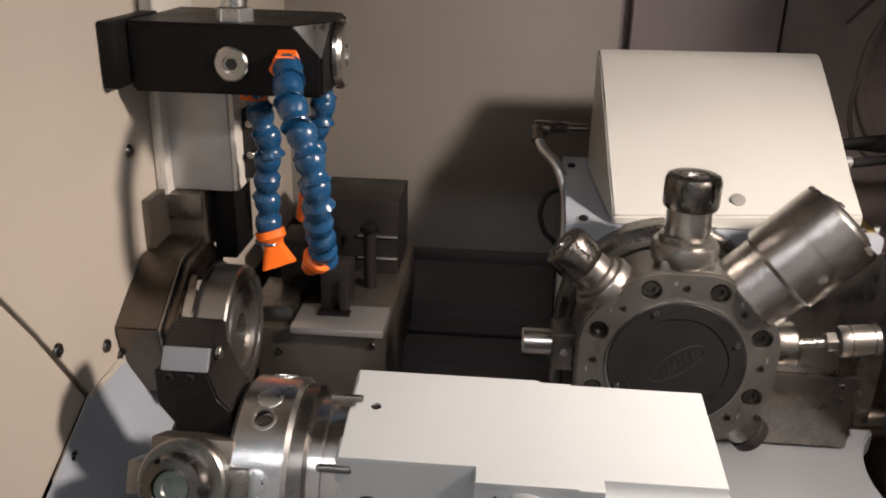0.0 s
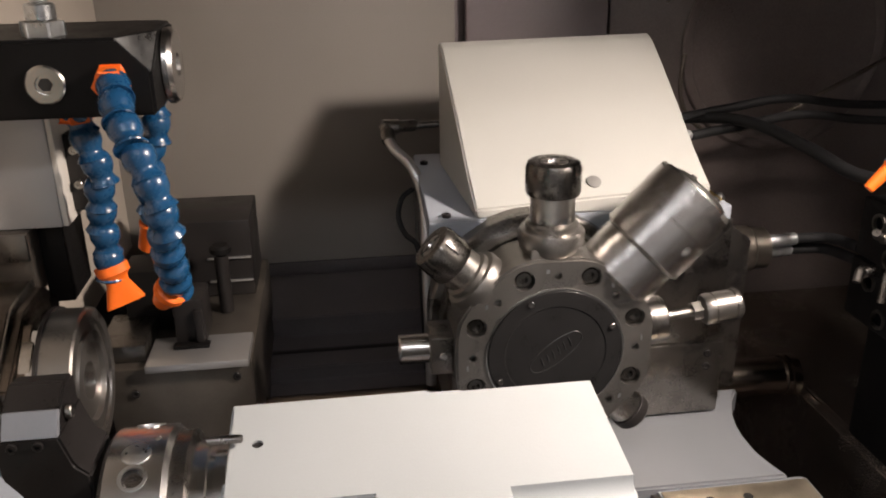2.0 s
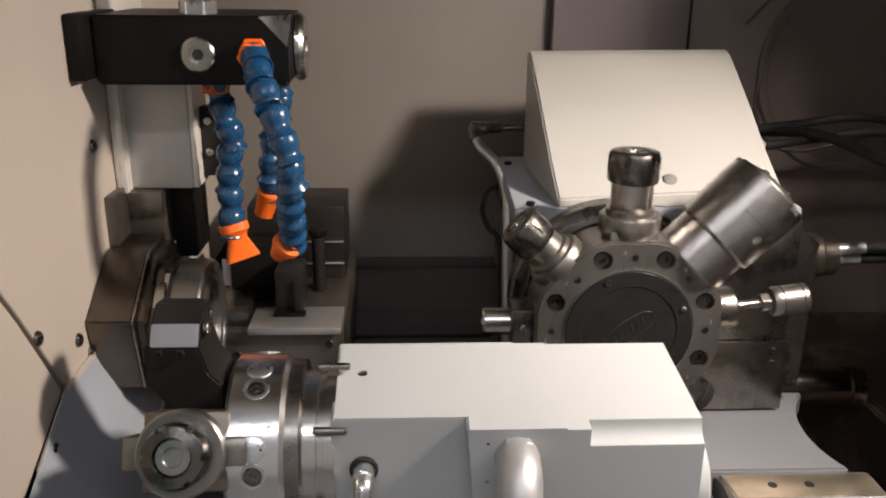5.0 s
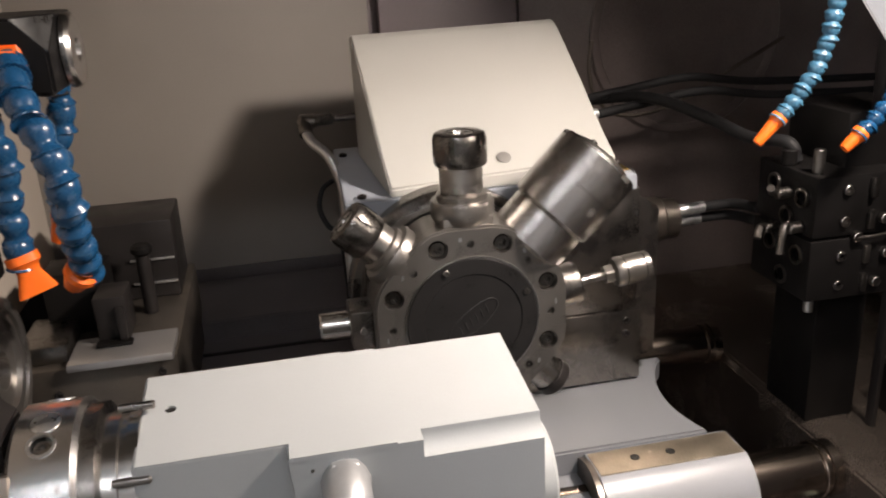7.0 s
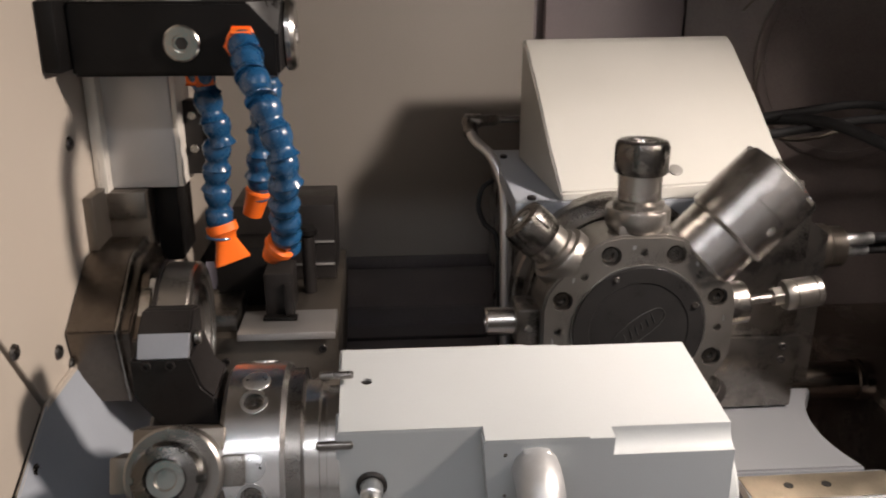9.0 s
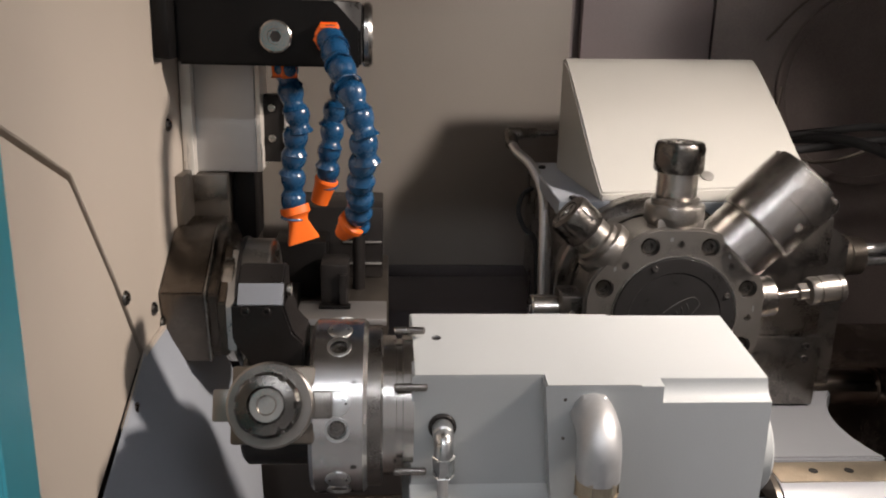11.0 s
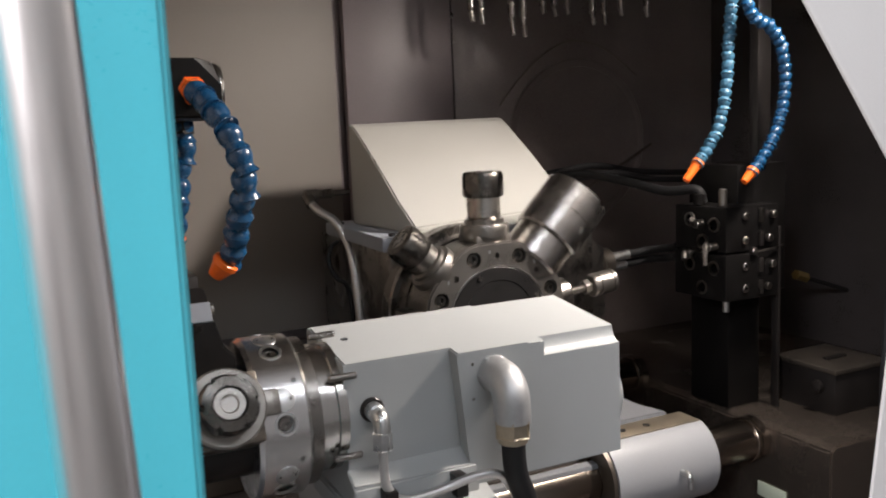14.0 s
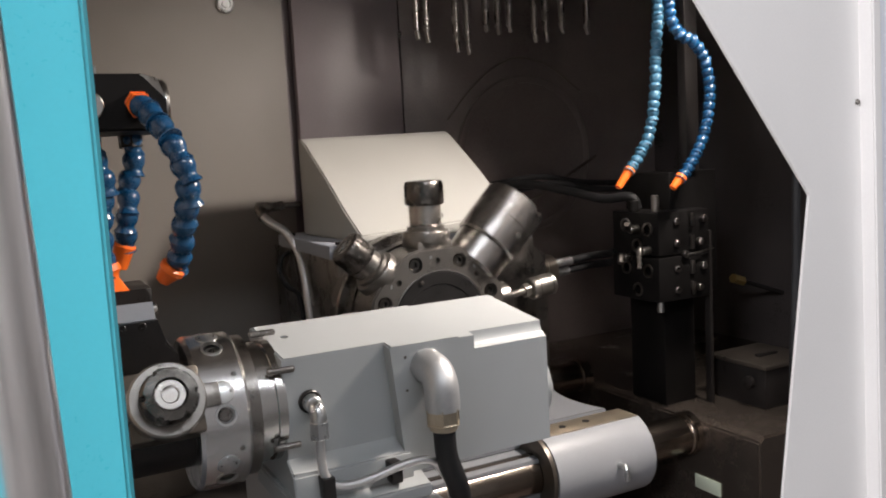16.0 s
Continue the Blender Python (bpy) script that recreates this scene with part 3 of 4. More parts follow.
for ang, lab in ((-45, "short blank steel plug low on the turret"), (-90, "short blank steel plug under the turret"), (-135, "short blank steel plug low on the turret")):
    pl = thing("station_plug", (0, 0, 0), lab, "tool holder", "tools in the turret")
    part("plug", lathe([(0.0225, 0.106), (0.0225, 0.146), (0.021, 0.148)], None, 32), STEEL, pl)
    part("cap", lathe([(0.0235, 0.148), (0.0245, 0.149), (0.0245, 0.160), (0.022, 0.163), (0, 0.163)], None, 32), BLACKOX, pl, "black end cap")
    pl.matrix_basis = station(ang)

# ---- coolant pipe beside the turret ----
pipe = thing("coolant_pipe", (0.3, 1.5, 1.2), "bent steel coolant pipe with a screwed elbow beside the housing", "pipe")
part("nipple", rod((0.282, 1.517, 1.442), (0.348, 1.517, 1.444), 0.0055), GUNMETAL, pipe)
part("hex_nut", hexagon((0.285, 1.517, 1.442), (0.312, 1.517, 1.443), 0.0095), GUNMETAL, pipe)
part("elbow", join(rod((0.262, 1.517, 1.442), (0.287, 1.517, 1.442), 0.011), rod((0.268, 1.520, 1.444), (0.270, 1.498, 1.424), 0.011)), GUNMETAL, pipe)
part("pipe", tube([(0.269, 1.50, 1.428), (0.277, 1.485, 1.415), (0.298, 1.462, 1.396), (0.312, 1.44, 1.360), (0.314, 1.42, 1.320), (0.312, 1.40, 1.26), (0.312, 1.38, 1.17), (0.312, 1.37, 1.08)], 0.0078, 16), SATIN, pipe)
solid("hose_loop", tube([(0.300, 1.46, 1.36), (0.283, 1.45, 1.35), (0.276, 1.44, 1.325), (0.285, 1.43, 1.30), (0.302, 1.42, 1.28), (0.306, 1.41, 1.2), (0.308, 1.40, 1.09)], 0.004, 10), RUBBER, "thin black hose looped beside the coolant pipe", "hose")

# ---- spindle head in front ----
head = thing("spindle_head", (0.25, 0.87, 1.165), "light grey painted cast spindle head with a recessed front", "spindle head")
body = prism([(0.797, 1.168), (0.797, 1.3125), (0.932, 1.3305), (0.932, 1.168)], "x", 0.086, 0.412, 0)
cuts = [
    prism([(0.780, 1.2965), (0.780, 1.34), (0.8105, 1.34)] + [(0.7965 + 0.014 * math.cos(radians(a)), 1.3140 - 0.0175 * math.sin(radians(a))) for a in range(0, 91, 10)], "x", 0.311, 0.43, 0),
    prism([(0.080, 1.33), (0.203, 1.33), (0.203, 1.318), (0.215, 1.190), (0.080, 1.196)], "y", 0.78, 0.8145, 0),
]
cuts.append(lathe([(0.0048, 0), (0.0048, 0.03)], facing((0.111, 0.885, 1.305), (0, -0.13, 0.99)), 16))
body = cut(body, *cuts)
bmesh.ops.remove_doubles(body, verts=body.verts[:], dist=0.0002)
eds = [e for e in body.edges if len(e.link_faces) == 2 and e.calc_face_angle(0) > 0.4 and e.calc_length() > 0.012]
bmesh.ops.bevel(body, geom=eds, offset=0.0035, segments=3, affect="EDGES", clamp_overlap=True)
part("casting", body, CASTING, head)
part("raised_pad", prism([(0.086, 0.930), (0.086, 0.939), (0.258, 0.939), (0.270, 0.930)], "z", 1.19, 1.3300, 0.001), CASTING, head)
part("top_facing", cut(join(prism([(0.8147, 1.312), (0.8147, 1.3166), (0.931, 1.3321), (0.931, 1.3295)], "x", 0.0885, 0.290, 0), prism([(0.7968, 1.310), (0.7968, 1.3142), (0.8147, 1.3166), (0.8147, 1.310)], "x", 0.2055, 0.290, 0)), lathe([(0.0048, 0), (0.0048, 0.05)], facing((0.111, 0.885, 1.305), (0, -0.13, 0.99)), 16)), CASTING, head)
part("rear_step", prism([(0.270, 0.930), (0.262, 0.9345), (0.304, 0.9345), (0.309, 0.930)], "z", 1.20, 1.3285, 0.001), CASTING, head)
part("foot", prism([(0.800, 1.1695), (0.790, 1.164), (0.772, 1.160), (0.772, 1.146), (0.93, 1.146), (0.93, 1.1695)], "x", 0.080, 0.235, 0.002), CASTING, head)
part("ledge", prism([(0.8170, 1.210), (0.8120, 1.203), (0.7955, 1.192), (0.7900, 1.162), (0.8170, 1.162)], "x", 0.0845, 0.222, 0.0015), CASTING, head)
# Dark disc paints the shade at the bottom of the hole.
part("bore", lathe([(0.0047, -0.002), (0.0047, 0), (0, 0)], facing((0.111, 0.885, 1.3238), (0, -0.13, 0.99)), 20), DARKHOLE, head, "dark disc giving the shade inside a threaded hole")
part("hole_rim", lathe([(0.0045, -0.001), (0.0055, -0.001), (0.0055, 0.0003), (0.0045, 0.0003), (0.0045, -0.001)], facing((0.111, 0.885, 1.3252), (0, -0.13, 0.99)), 24), GUNMETAL, head)
part("end_boss", lathe([(0.048, 0), (0.048, 0.017), (0.045, 0.020), (0, 0.020)], along((0.412, 0.862, 1.222), (0.5, 0.862, 1.222)), 48), CASTING, head)
for x in (0.118, 0.196):
    part("clamp", box(x - 0.007, x + 0.007, 0.778, 0.800, 1.166, 1.190, 0.002), BLACKOX, head, "black clamp screw")
part("set_screw", rod((0.222, 0.7985, 1.300), (0.222, 0.7965, 1.300), 0.0018, 0.0004, 12), GUNMETAL, head)
part("set_screw", rod((0.222, 0.7985, 1.262), (0.222, 0.7965, 1.262), 0.0018, 0.0004, 12), GUNMETAL, head)

elbow = thing("pipe_elbow", (0.25, 0.78, 1.25), "zinc-plated pipe elbow with hexagon nut on the spindle head", "fitting")
part("elbow", tube([(0.247, 0.802, 1.287), (0.2465, 0.784, 1.287), (0.246, 0.768, 1.283), (0.2452, 0.759, 1.272), (0.245, 0.757, 1.260), (0.245, 0.757, 1.246)], 0.0192, 24, 6), CASTZINC, elbow)
part("collar", hexagon((0.247, 0.800, 1.287), (0.247, 0.790, 1.287), 0.0208, 0.0015), CASTZINC, elbow)
part("hex_nut", hexagon((0.245, 0.757, 1.247), (0.245, 0.757, 1.231), 0.0185, 0.0015), TANSTEEL, elbow)
part("nut_neck", rod((0.245, 0.757, 1.232), (0.245, 0.757, 1.223), 0.0158), TANSTEEL, elbow)
part("hose", tube([(0.245, 0.757, 1.227), (0.248, 0.758, 1.19), (0.262, 0.762, 1.15), (0.268, 0.772, 1.10), (0.270, 0.772, 0.90), (0.27, 0.772, 0.63)], 0.0125, 18, 5), RUBBER, elbow, "dark rubber hose")

fitt = thing("oil_line", (0.115, 0.80, 1.2), "thin bent steel oil line with an elbow fitting", "pipe")
part("elbow", join(rod((0.114, 0.818, 1.266), (0.114, 0.797, 1.265), 0.0095), tube([(0.114, 0.802, 1.265), (0.114, 0.792, 1.263), (0.114, 0.788, 1.256), (0.114, 0.788, 1.247)], 0.0086, 16, 5)), ZINC, fitt)
part("seal_ring", rod((0.114, 0.816, 1.266), (0.114, 0.811, 1.266), 0.0128), BLACKOX, fitt)
part("hex_nut", hexagon((0.114, 0.788, 1.250), (0.114, 0.788, 1.232), 0.0095), ZINC, fitt)
part("pipe", tube([(0.114, 0.788, 1.236), (0.114, 0.788, 1.205), (0.117, 0.786, 1.190), (0.130, 0.782, 1.178), (0.160, 0.776, 1.180), (0.205, 0.770, 1.190), (0.232, 0.768, 1.188), (0.246, 0.768, 1.172), (0.2545, 0.766, 1.150), (0.2575, 0.766, 1.10)], 0.0048, 12), SATIN, fitt)

# ---- front tool drum ----
DY, DZ = 0.874, 1.260
drum = thing("tool_drum", (0.05, DY, DZ), "bright turned steel tool drum on the spindle head", "tool drum")
XA = along((0, DY, DZ), (1, DY, DZ))


def around(x, deg, r):
    """A spot on the drum: deg 0 faces the front, 90 up."""
    a = radians(deg)
    return (x, DY - r * math.cos(a), DZ + r * math.sin(a)), (0, -math.cos(a), math.sin(a))


RD = 0.083
ringb = lathe([(0.030, -0.006), (RD - 0.004, -0.006), (RD, -0.002), (RD, 0.042), (RD - 0.004, 0.046), (0.030, 0.046)], XA, 96)
degs = [(80, "a"), (64, "b"), (26, "a"), (10, "b"), (-28, "a"), (-44, "b"), (134, "a"), (118, "b")]
cutters = []
for d, k in degs:
    if k == "b":
        p, w = around(0.020, d, RD - 0.010)
        cutters.append(lathe([(0.0095, 0), (0.0095, 0.02)], facing(p, w), 24))
for d in (38, 92, -16, 146):
    p, w = around(0.034, d, RD - 0.006)
    cutters.append(lathe([(0.003, 0), (0.003, 0.02)], facing(p, w), 12))
part("ring", cut(ringb, *cutters), DRUMSTEEL, drum, angle=25)
badge = mesh_of(lathe([(0.0115, -0.002), (0.0115, 0.0005), (0.0105, 0.001), (0, 0.001)], None, 32), ZINC)
scr = screw_mesh(0.0068, 0.006, GUNMETAL)
washer = mesh_of(lathe([(0.0085, -0.0015), (0.0112, -0.0015), (0.0112, 0.0006), (0.0088, 0.0006), (0.0085, -0.0015)], None, 32), ZINC)
pin = mesh_of(lathe([(0.0011, 0), (0.0011, 0.0006), (0, 0.0006)], None, 10), DARKHOLE)
for d, k in degs:
    if k == "b":
        p, w = around(0.020, d, RD - 0.0095)
        piece("screw", scr, facing(p, w), drum)
        p, w = around(0.020, d, RD)
        piece("washer", washer, facing(p, w), drum)
    elif k == "a":
        p, w = around(0.020, d, RD)
        piece("badge", badge, facing(p, w), drum)
        for s in (-0.0075, 0.0075):
            q, w2 = around(0.020 + s, d, RD + 0.0008)
            piece("pin", pin, facing(q, w2), drum)
part("seal_ring", lathe([(0.05, 0.046), (RD - 0.006, 0.046), (RD - 0.006, 0.058), (0.068, 0.060), (0.05, 0.060)], XA, 80), GUNMETAL, drum, "dark seal ring")
part("hub", lathe([(0.03, 0.058), (0.067, 0.058), (0.067, 0.072), (0.064, 0.0725), (0.064, 0.078), (0.067, 0.0785), (0.067, 0.088), (0.03, 0.088)], XA, 80), BRIGHT, drum)
for d in (37, 95, 150, -30):
    p, w = around(0, d, 0.074)
    part("guide_pin", rod((0.070, p[1], p[2]), (0.10, p[1], p[2]), 0.0036), GUNMETAL, drum)
part("core", lathe([(0.02, -0.070), (0.052, -0.070), (0.056, -0.066), (0.056, -0.006), (0.02, -0.006)], XA, 48), BLACKOX, drum, "black tool carrier core")

arm = thing("angled_tool_holder", (-0.03, 0.88, 1.30), "black angled tool holder with a bright ground pad", "tool holder", "tools on the drum")
poly = [(-0.077, 1.390), (-0.077, 1.337), (-0.055, 1.305), (-0.030, 1.295), (-0.012, 1.295), (-0.012, 1.335), (-0.022, 1.345), (-0.030, 1.390)]
armb = prism([(x, min(z, 1.372)) for x, z in poly], "y", 0.845, 0.905, 0.002)
armb2 = prism([(0.850, 1.366), (0.8605, 1.386), (0.884, 1.399), (0.905, 1.394), (0.905, 1.366)], "x", -0.074, -0.031, 0.002)
part("holder", armb, BLACKOX, arm)
part("head", armb2, BLACKOX, arm)
part("pad", prism([(0.8455, 1.3715), (0.8572, 1.3885), (0.863, 1.386), (0.851, 1.367)], "x", -0.0715, -0.031, 0.0006), PADSTEEL, arm, "bright ground pad")
sc3 = screw_mesh(0.004)
for x in (-0.064, -0.045):
    piece("screw", sc3, facing((x, 0.845, 1.366), FRONT), arm)
piece("side_screw", screw_mesh(0.006, 0.005, STEEL), facing((-0.030, 0.872, 1.378), (1, 0, 0)), arm)

chuckf = thing("collet_chuck", (0, 0, 0), "steel collet chuck with ringed face aimed out of the drum", "tool holder", "tools on the drum")
part("block", box(-0.036, 0.036, -0.034, 0.034, 0.048, 0.082, 0.003), OILSTEEL, chuckf)
part("flange", lathe([(0.034, 0.082), (0.037, 0.085), (0.037, 0.100), (0.035, 0.102), (0.028, 0.102)], None, 48), TURRETSTEEL, chuckf)
nose_slots = []
for k in range(6):
    ns = box(0.0225, 0.032, -0.0028, 0.0028, 0.109, 0.130, 0)
    ns.transform(Matrix.Rotation(math.pi / 3 * k, 4, "Z"))
    nose_slots.append(ns)
part("nut", cut(lathe([(0.027, 0.102), (0.0275, 0.104), (0.0275, 0.117), (0.0245, 0.1235), (0.016, 0.125), (0.0145, 0.120), (0, 0.120)], None, 48), *nose_slots), NUTSTEEL, chuckf, "slotted clamping nut")
part("collet", lathe([(0.0138, 0.1195), (0.0138, 0.1225), (0.0085, 0.1225), (0.0072, 0.1205), (0, 0.1205)], None, 32), STEEL, chuckf)
part("side_jaw", box(0.030, 0.052, -0.012, 0.012, 0.070, 0.090, 0.002), TURRETSTEEL, chuckf)
part("side_jaw", box(-0.050, -0.030, -0.014, 0.014, 0.058, 0.092, 0.002), TURRETSTEEL, chuckf)
chuckf.matrix_basis = Matrix.Translation((-0.036, DY, DZ)) @ Vector((0, -0.90, 0.43)).to_track_quat("Z", "Y").to_matrix().to_4x4()

# ---- main spindle at the side panel ----
SY, SZ = 1.06, 1.30
mains = thing("main_spindle", (-0.12, SY, SZ), "dark steel main spindle nose with round ringed face", "spindle")
col = [(0.996, 1.253), (0.978, 1.338), (1.056, 1.388), (1.12, 1.390), (1.16, 1.36), (1.16, 1.253)]
part("collar", prism(col, "x", -0.177, -0.130, 0.002), COLLARSTEEL, mains)
# Thin bright strip stands in for the highlight along the collar's edge.
part("edge_glint", prism([(SY + (y - SY) * 1.004, SZ + (z - SZ) * 1.004) for y, z in col], "x", -0.1308, -0.1288, 0.0006), STEEL, mains, "thin bright strip standing in for the edge highlight")
part("side_plate", prism([(0.990, 1.262), (0.985, 1.325), (1.045, 1.372), (1.10, 1.374), (1.10, 1.262)], "x", -0.1185, -0.1085, 0.0015), COLLARSTEEL, mains)
part("side_strip", prism([(0.986, 1.270), (0.981, 1.322), (1.041, 1.369), (1.047, 1.364), (0.989, 1.318), (0.993, 1.270)], "x", -0.1090, -0.1000, 0.0008), ZINC, mains, "bright steel strip")
SA = along((0, SY, SZ), (1, SY, SZ))
col2 = [(SY + (y - SY) * 0.93, SZ + (z - SZ) * 0.93) for y, z in col]
part("step", prism(col2, "x", -0.1288, -0.118, 0.002), COLLARSTEEL, mains)
part("flange", lathe([(0.03, -0.118), (0.066, -0.118), (0.068, -0.116), (0.068, -0.106), (0.066, -0.104), (0.066, -0.1), (0.03, -0.1)], SA, 72), STEEL, mains)
part("nose", lathe([(0.03, -0.1), (0.074, -0.1), (0.075, -0.099), (0.075, -0.068), (0.073, -0.066), (0.062, -0.066), (0.061, -0.070), (0.052, -0.070), (0.051, -0.066), (0.040, -0.066), (0.038, -0.071), (0.020, -0.071), (0.017, -0.09), (0, -0.09)], SA, 72), TURRETSTEEL, mains)
part("groove_ring", lathe([(0.070, -0.1005), (0.0775, -0.1005), (0.0775, -0.0965), (0.070, -0.0965), (0.070, -0.1005)], SA, 64), BLACKOX, mains)

# ---- tool post above the main spindle ----
post = thing("vertical_slide", (-0.13, 1.17, 1.36), "steel vertical slide block with a ground face", "slide")
part("block", box(-0.168, -0.094, 1.135, 1.23, 1.440, 1.585, 0.002), SLIDESTEEL, post)
part("rail", box(-0.177, -0.164, 1.118, 1.24, 1.438, 2.25, 0.002), RAILPALE, post, "pale worn guide strip")
part("edge_strip", box(-0.0945, -0.0885, 1.138, 1.20, 1.440, 1.568, 0.001), RAILPALE, post)
part("lower_block", box(-0.172, -0.127, 1.125, 1.22, 1.368, 1.4395, 0.002), OILSTEEL, post)
part("lower_cap", box(-0.170, -0.128, 1.121, 1.135, 1.409, 1.4385, 0.001), GUNMETAL, post)
part("bracket", box(-0.092, -0.062, 1.165, 1.19, 1.448, 1.530, 0.001), BLACKOX, post)
part("bracket_edge", box(-0.0635, -0.0605, 1.162, 1.192, 1.448, 1.520, 0.0005), SLIDESTEEL, post)
part("guard", box(-0.126, -0.10, 1.15, 1.22, 1.35, 1.438, 0.002), BLACK, post)
part("track", box(-0.1775, -0.168, 1.075, 1.125, 1.37, 1.445, 0.001), OILSTEEL, post)
for p in ((-0.078, 1.163, 1.515), (-0.078, 1.163, 1.478)):
    piece("screw", screw_mesh(0.0045, 0.006, STEEL), facing(p, FRONT), post)

# ---- coolant manifold ----
man = thing("coolant_manifold", (-0.08, 1.12, 1.57), "black coolant manifold bar with chrome plug and round end cap", "manifold")
barb = prism([(-0.160, 1.046), (0.034, 1.046), (0.034, 1.175), (0.02, 1.19), (-0.160, 1.19)], "z", 1.571, 1.640, 0.003)
c1, c2, c3 = Vector((0.004, 1.046, 1.640)), Vector((0.034, 1.046, 1.608)), Vector((0.034, 1.100, 1.640))
nrm = (c2 - c1).cross(c3 - c1).normalized()
bmesh.ops.bisect_plane(barb, geom=barb.verts[:] + barb.edges[:] + barb.faces[:], plane_co=c1, plane_no=nrm, clear_outer=True)
bmesh.ops.holes_fill(barb, edges=barb.edges[:])
part("bar", barb, BLACK, man)
fac = bmesh.new()
inner = (c1 + c2 + c3) / 3
tri = [c + (inner - c) * 0.10 for c in (c1, c2, c3)]
lo3, hi3 = [fac.verts.new(c - nrm * 0.001) for c in tri], [fac.verts.new(c + nrm * 0.0004) for c in tri]
fac.faces.new(lo3)
fac.faces.new(hi3[::-1])
for k in range(3):
    fac.faces.new((lo3[k], hi3[k], hi3[(k + 1) % 3], lo3[(k + 1) % 3]))
bmesh.ops.recalc_face_normals(fac, faces=fac.faces[:])
part("corner_facet", fac, ZINC, man, "bare metal corner facet")
part("end_block", box(-0.1775, -0.1605, 1.020, 1.13, 1.577, 1.642, 0.003), BLACK, man)
part("plug", lathe([(0.0155, 0), (0.0172, 0.0015), (0.0172, 0.003), (0.0155, 0.0045), (0.0085, 0.0045), (0.008, 0.002), (0, 0.002)], facing((-0.056, 1.046, 1.602), FRONT), 40), BRIGHT, man, "chrome screw plug")
part("plug_socket", lathe([(0.0062, 0.0), (0.0062, 0.0026), (0, 0.0026)], facing((-0.056, 1.046, 1.602), FRONT), 6), DARKHOLE, man)
part("end_cap", lathe([(0.034, 0), (0.036, 0.002), (0.036, 0.007), (0.033, 0.011), (0.012, 0.011), (0.010, 0.006), (0, 0.006)], along((0.034, 1.118, 1.604), (0.1, 1.118, 1.604)), 48), BRIGHT, man, "polished round end cap")
part("hex_nut", hexagon((-0.060, 1.078, 1.640), (-0.060, 1.078, 1.651), 0.0185, 0.0015), ZINC, man)
part("collar", rod((-0.060, 1.078, 1.653), (-0.060, 1.078, 1.668), 0.013), ZINC, man)
part("riser_pipe", rod((-0.060, 1.078, 1.668), (-0.060, 1.078, 2.29), 0.0075), ZINC, man)


def hose_segments(ob, points, me, step):
    """Snap-on ball segments strung along a line through the points."""
    path = smooth_path(points, 24)
    run, last = 0.0, path[0]
    spots = []
    nxt = 0.0
    for i, p in enumerate(path):
        run += (p - last).length
        if run >= nxt and i + 2 < len(path):
            t = (path[min(i + 4, len(path) - 1)] - path[max(i - 2, 0)]).normalized()
            spots.append((p.copy(), t))
            nxt += step
        last = p
    for k, (p, t) in enumerate(spots):
        wob = Matrix.Rotation(0.06 * math.sin(k * 2.4), 4, "X") @ Matrix.Rotation(0.06 * math.cos(k * 1.7), 4, "Y")
        piece("segment", me, facing(p, t) @ wob, ob)
    return path


R1 = 0.0150
SEG = [(R1 * 0.62, -0.004), (R1 * 0.80, -0.002), (R1 * 0.97, 0.003), (R1, 0.008), (R1 * 0.95, 0.013), (R1 * 0.80, 0.0175), (R1 * 0.75, 0.020), (R1 * 0.80, 0.0232), (R1 * 0.95, 0.0265), (R1 * 1.02, 0.0285), (R1 * 0.99, 0.0295), (R1 * 0.7, 0.028)]
seg_mesh = mesh_of(lathe(SEG, None, 32), BLUE, 50)
A_ = [(0.000, 1.044, 1.603), (0.006, 1.020, 1.592), (0.014, 1.000, 1.576), (0.024, 0.988, 1.555), (0.034, 0.980, 1.525), (0.038, 0.984, 1.495), (0.035, 1.000, 1.465), (0.034, 1.020, 1.436), (0.030, 1.040, 1.412), (0.022, 1.048, 1.398)]
ha = thing("coolant_hose", (0.0, 1.04, 1.6), "blue ball-jointed coolant hose curving down to an orange nozzle ring", "hose", "hoses on the manifold")
hose_segments(ha, A_, seg_mesh, 0.0262)
part("base_nut", hexagon((0.000, 1.048, 1.604), (0.001, 1.034, 1.600), 0.0150, 0.0015), ORANGE, ha, "orange hexagon nut")
part("nozzle", lathe([(0.0135, 0), (0.0165, 0.002), (0.0165, 0.008), (0.0145, 0.010), (0.009, 0.026), (0.007, 0.026), (0.0105, 0.006), (0, 0.004)], along((0.026, 1.046, 1.402), (0.002, 1.062, 1.372)), 28), ORANGE, ha, "orange nozzle")

B_ = [(-0.056, 1.110, 1.572), (-0.050, 1.108, 1.545), (-0.043, 1.106, 1.520), (-0.045, 1.112, 1.485), (-0.049, 1.118, 1.445), (-0.049, 1.118, 1.402)]
hb = thing("coolant_hose", (-0.05, 1.11, 1.57), "blue ball-jointed coolant hose with a flat orange fan nozzle", "hose", "hoses on the manifold")
hose_segments(hb, B_, seg_mesh, 0.0262)
part("base_nut", hexagon((-0.056, 1.110, 1.573), (-0.055, 1.110, 1.556), 0.0155, 0.0015), ORANGE, hb, "orange hexagon nut")


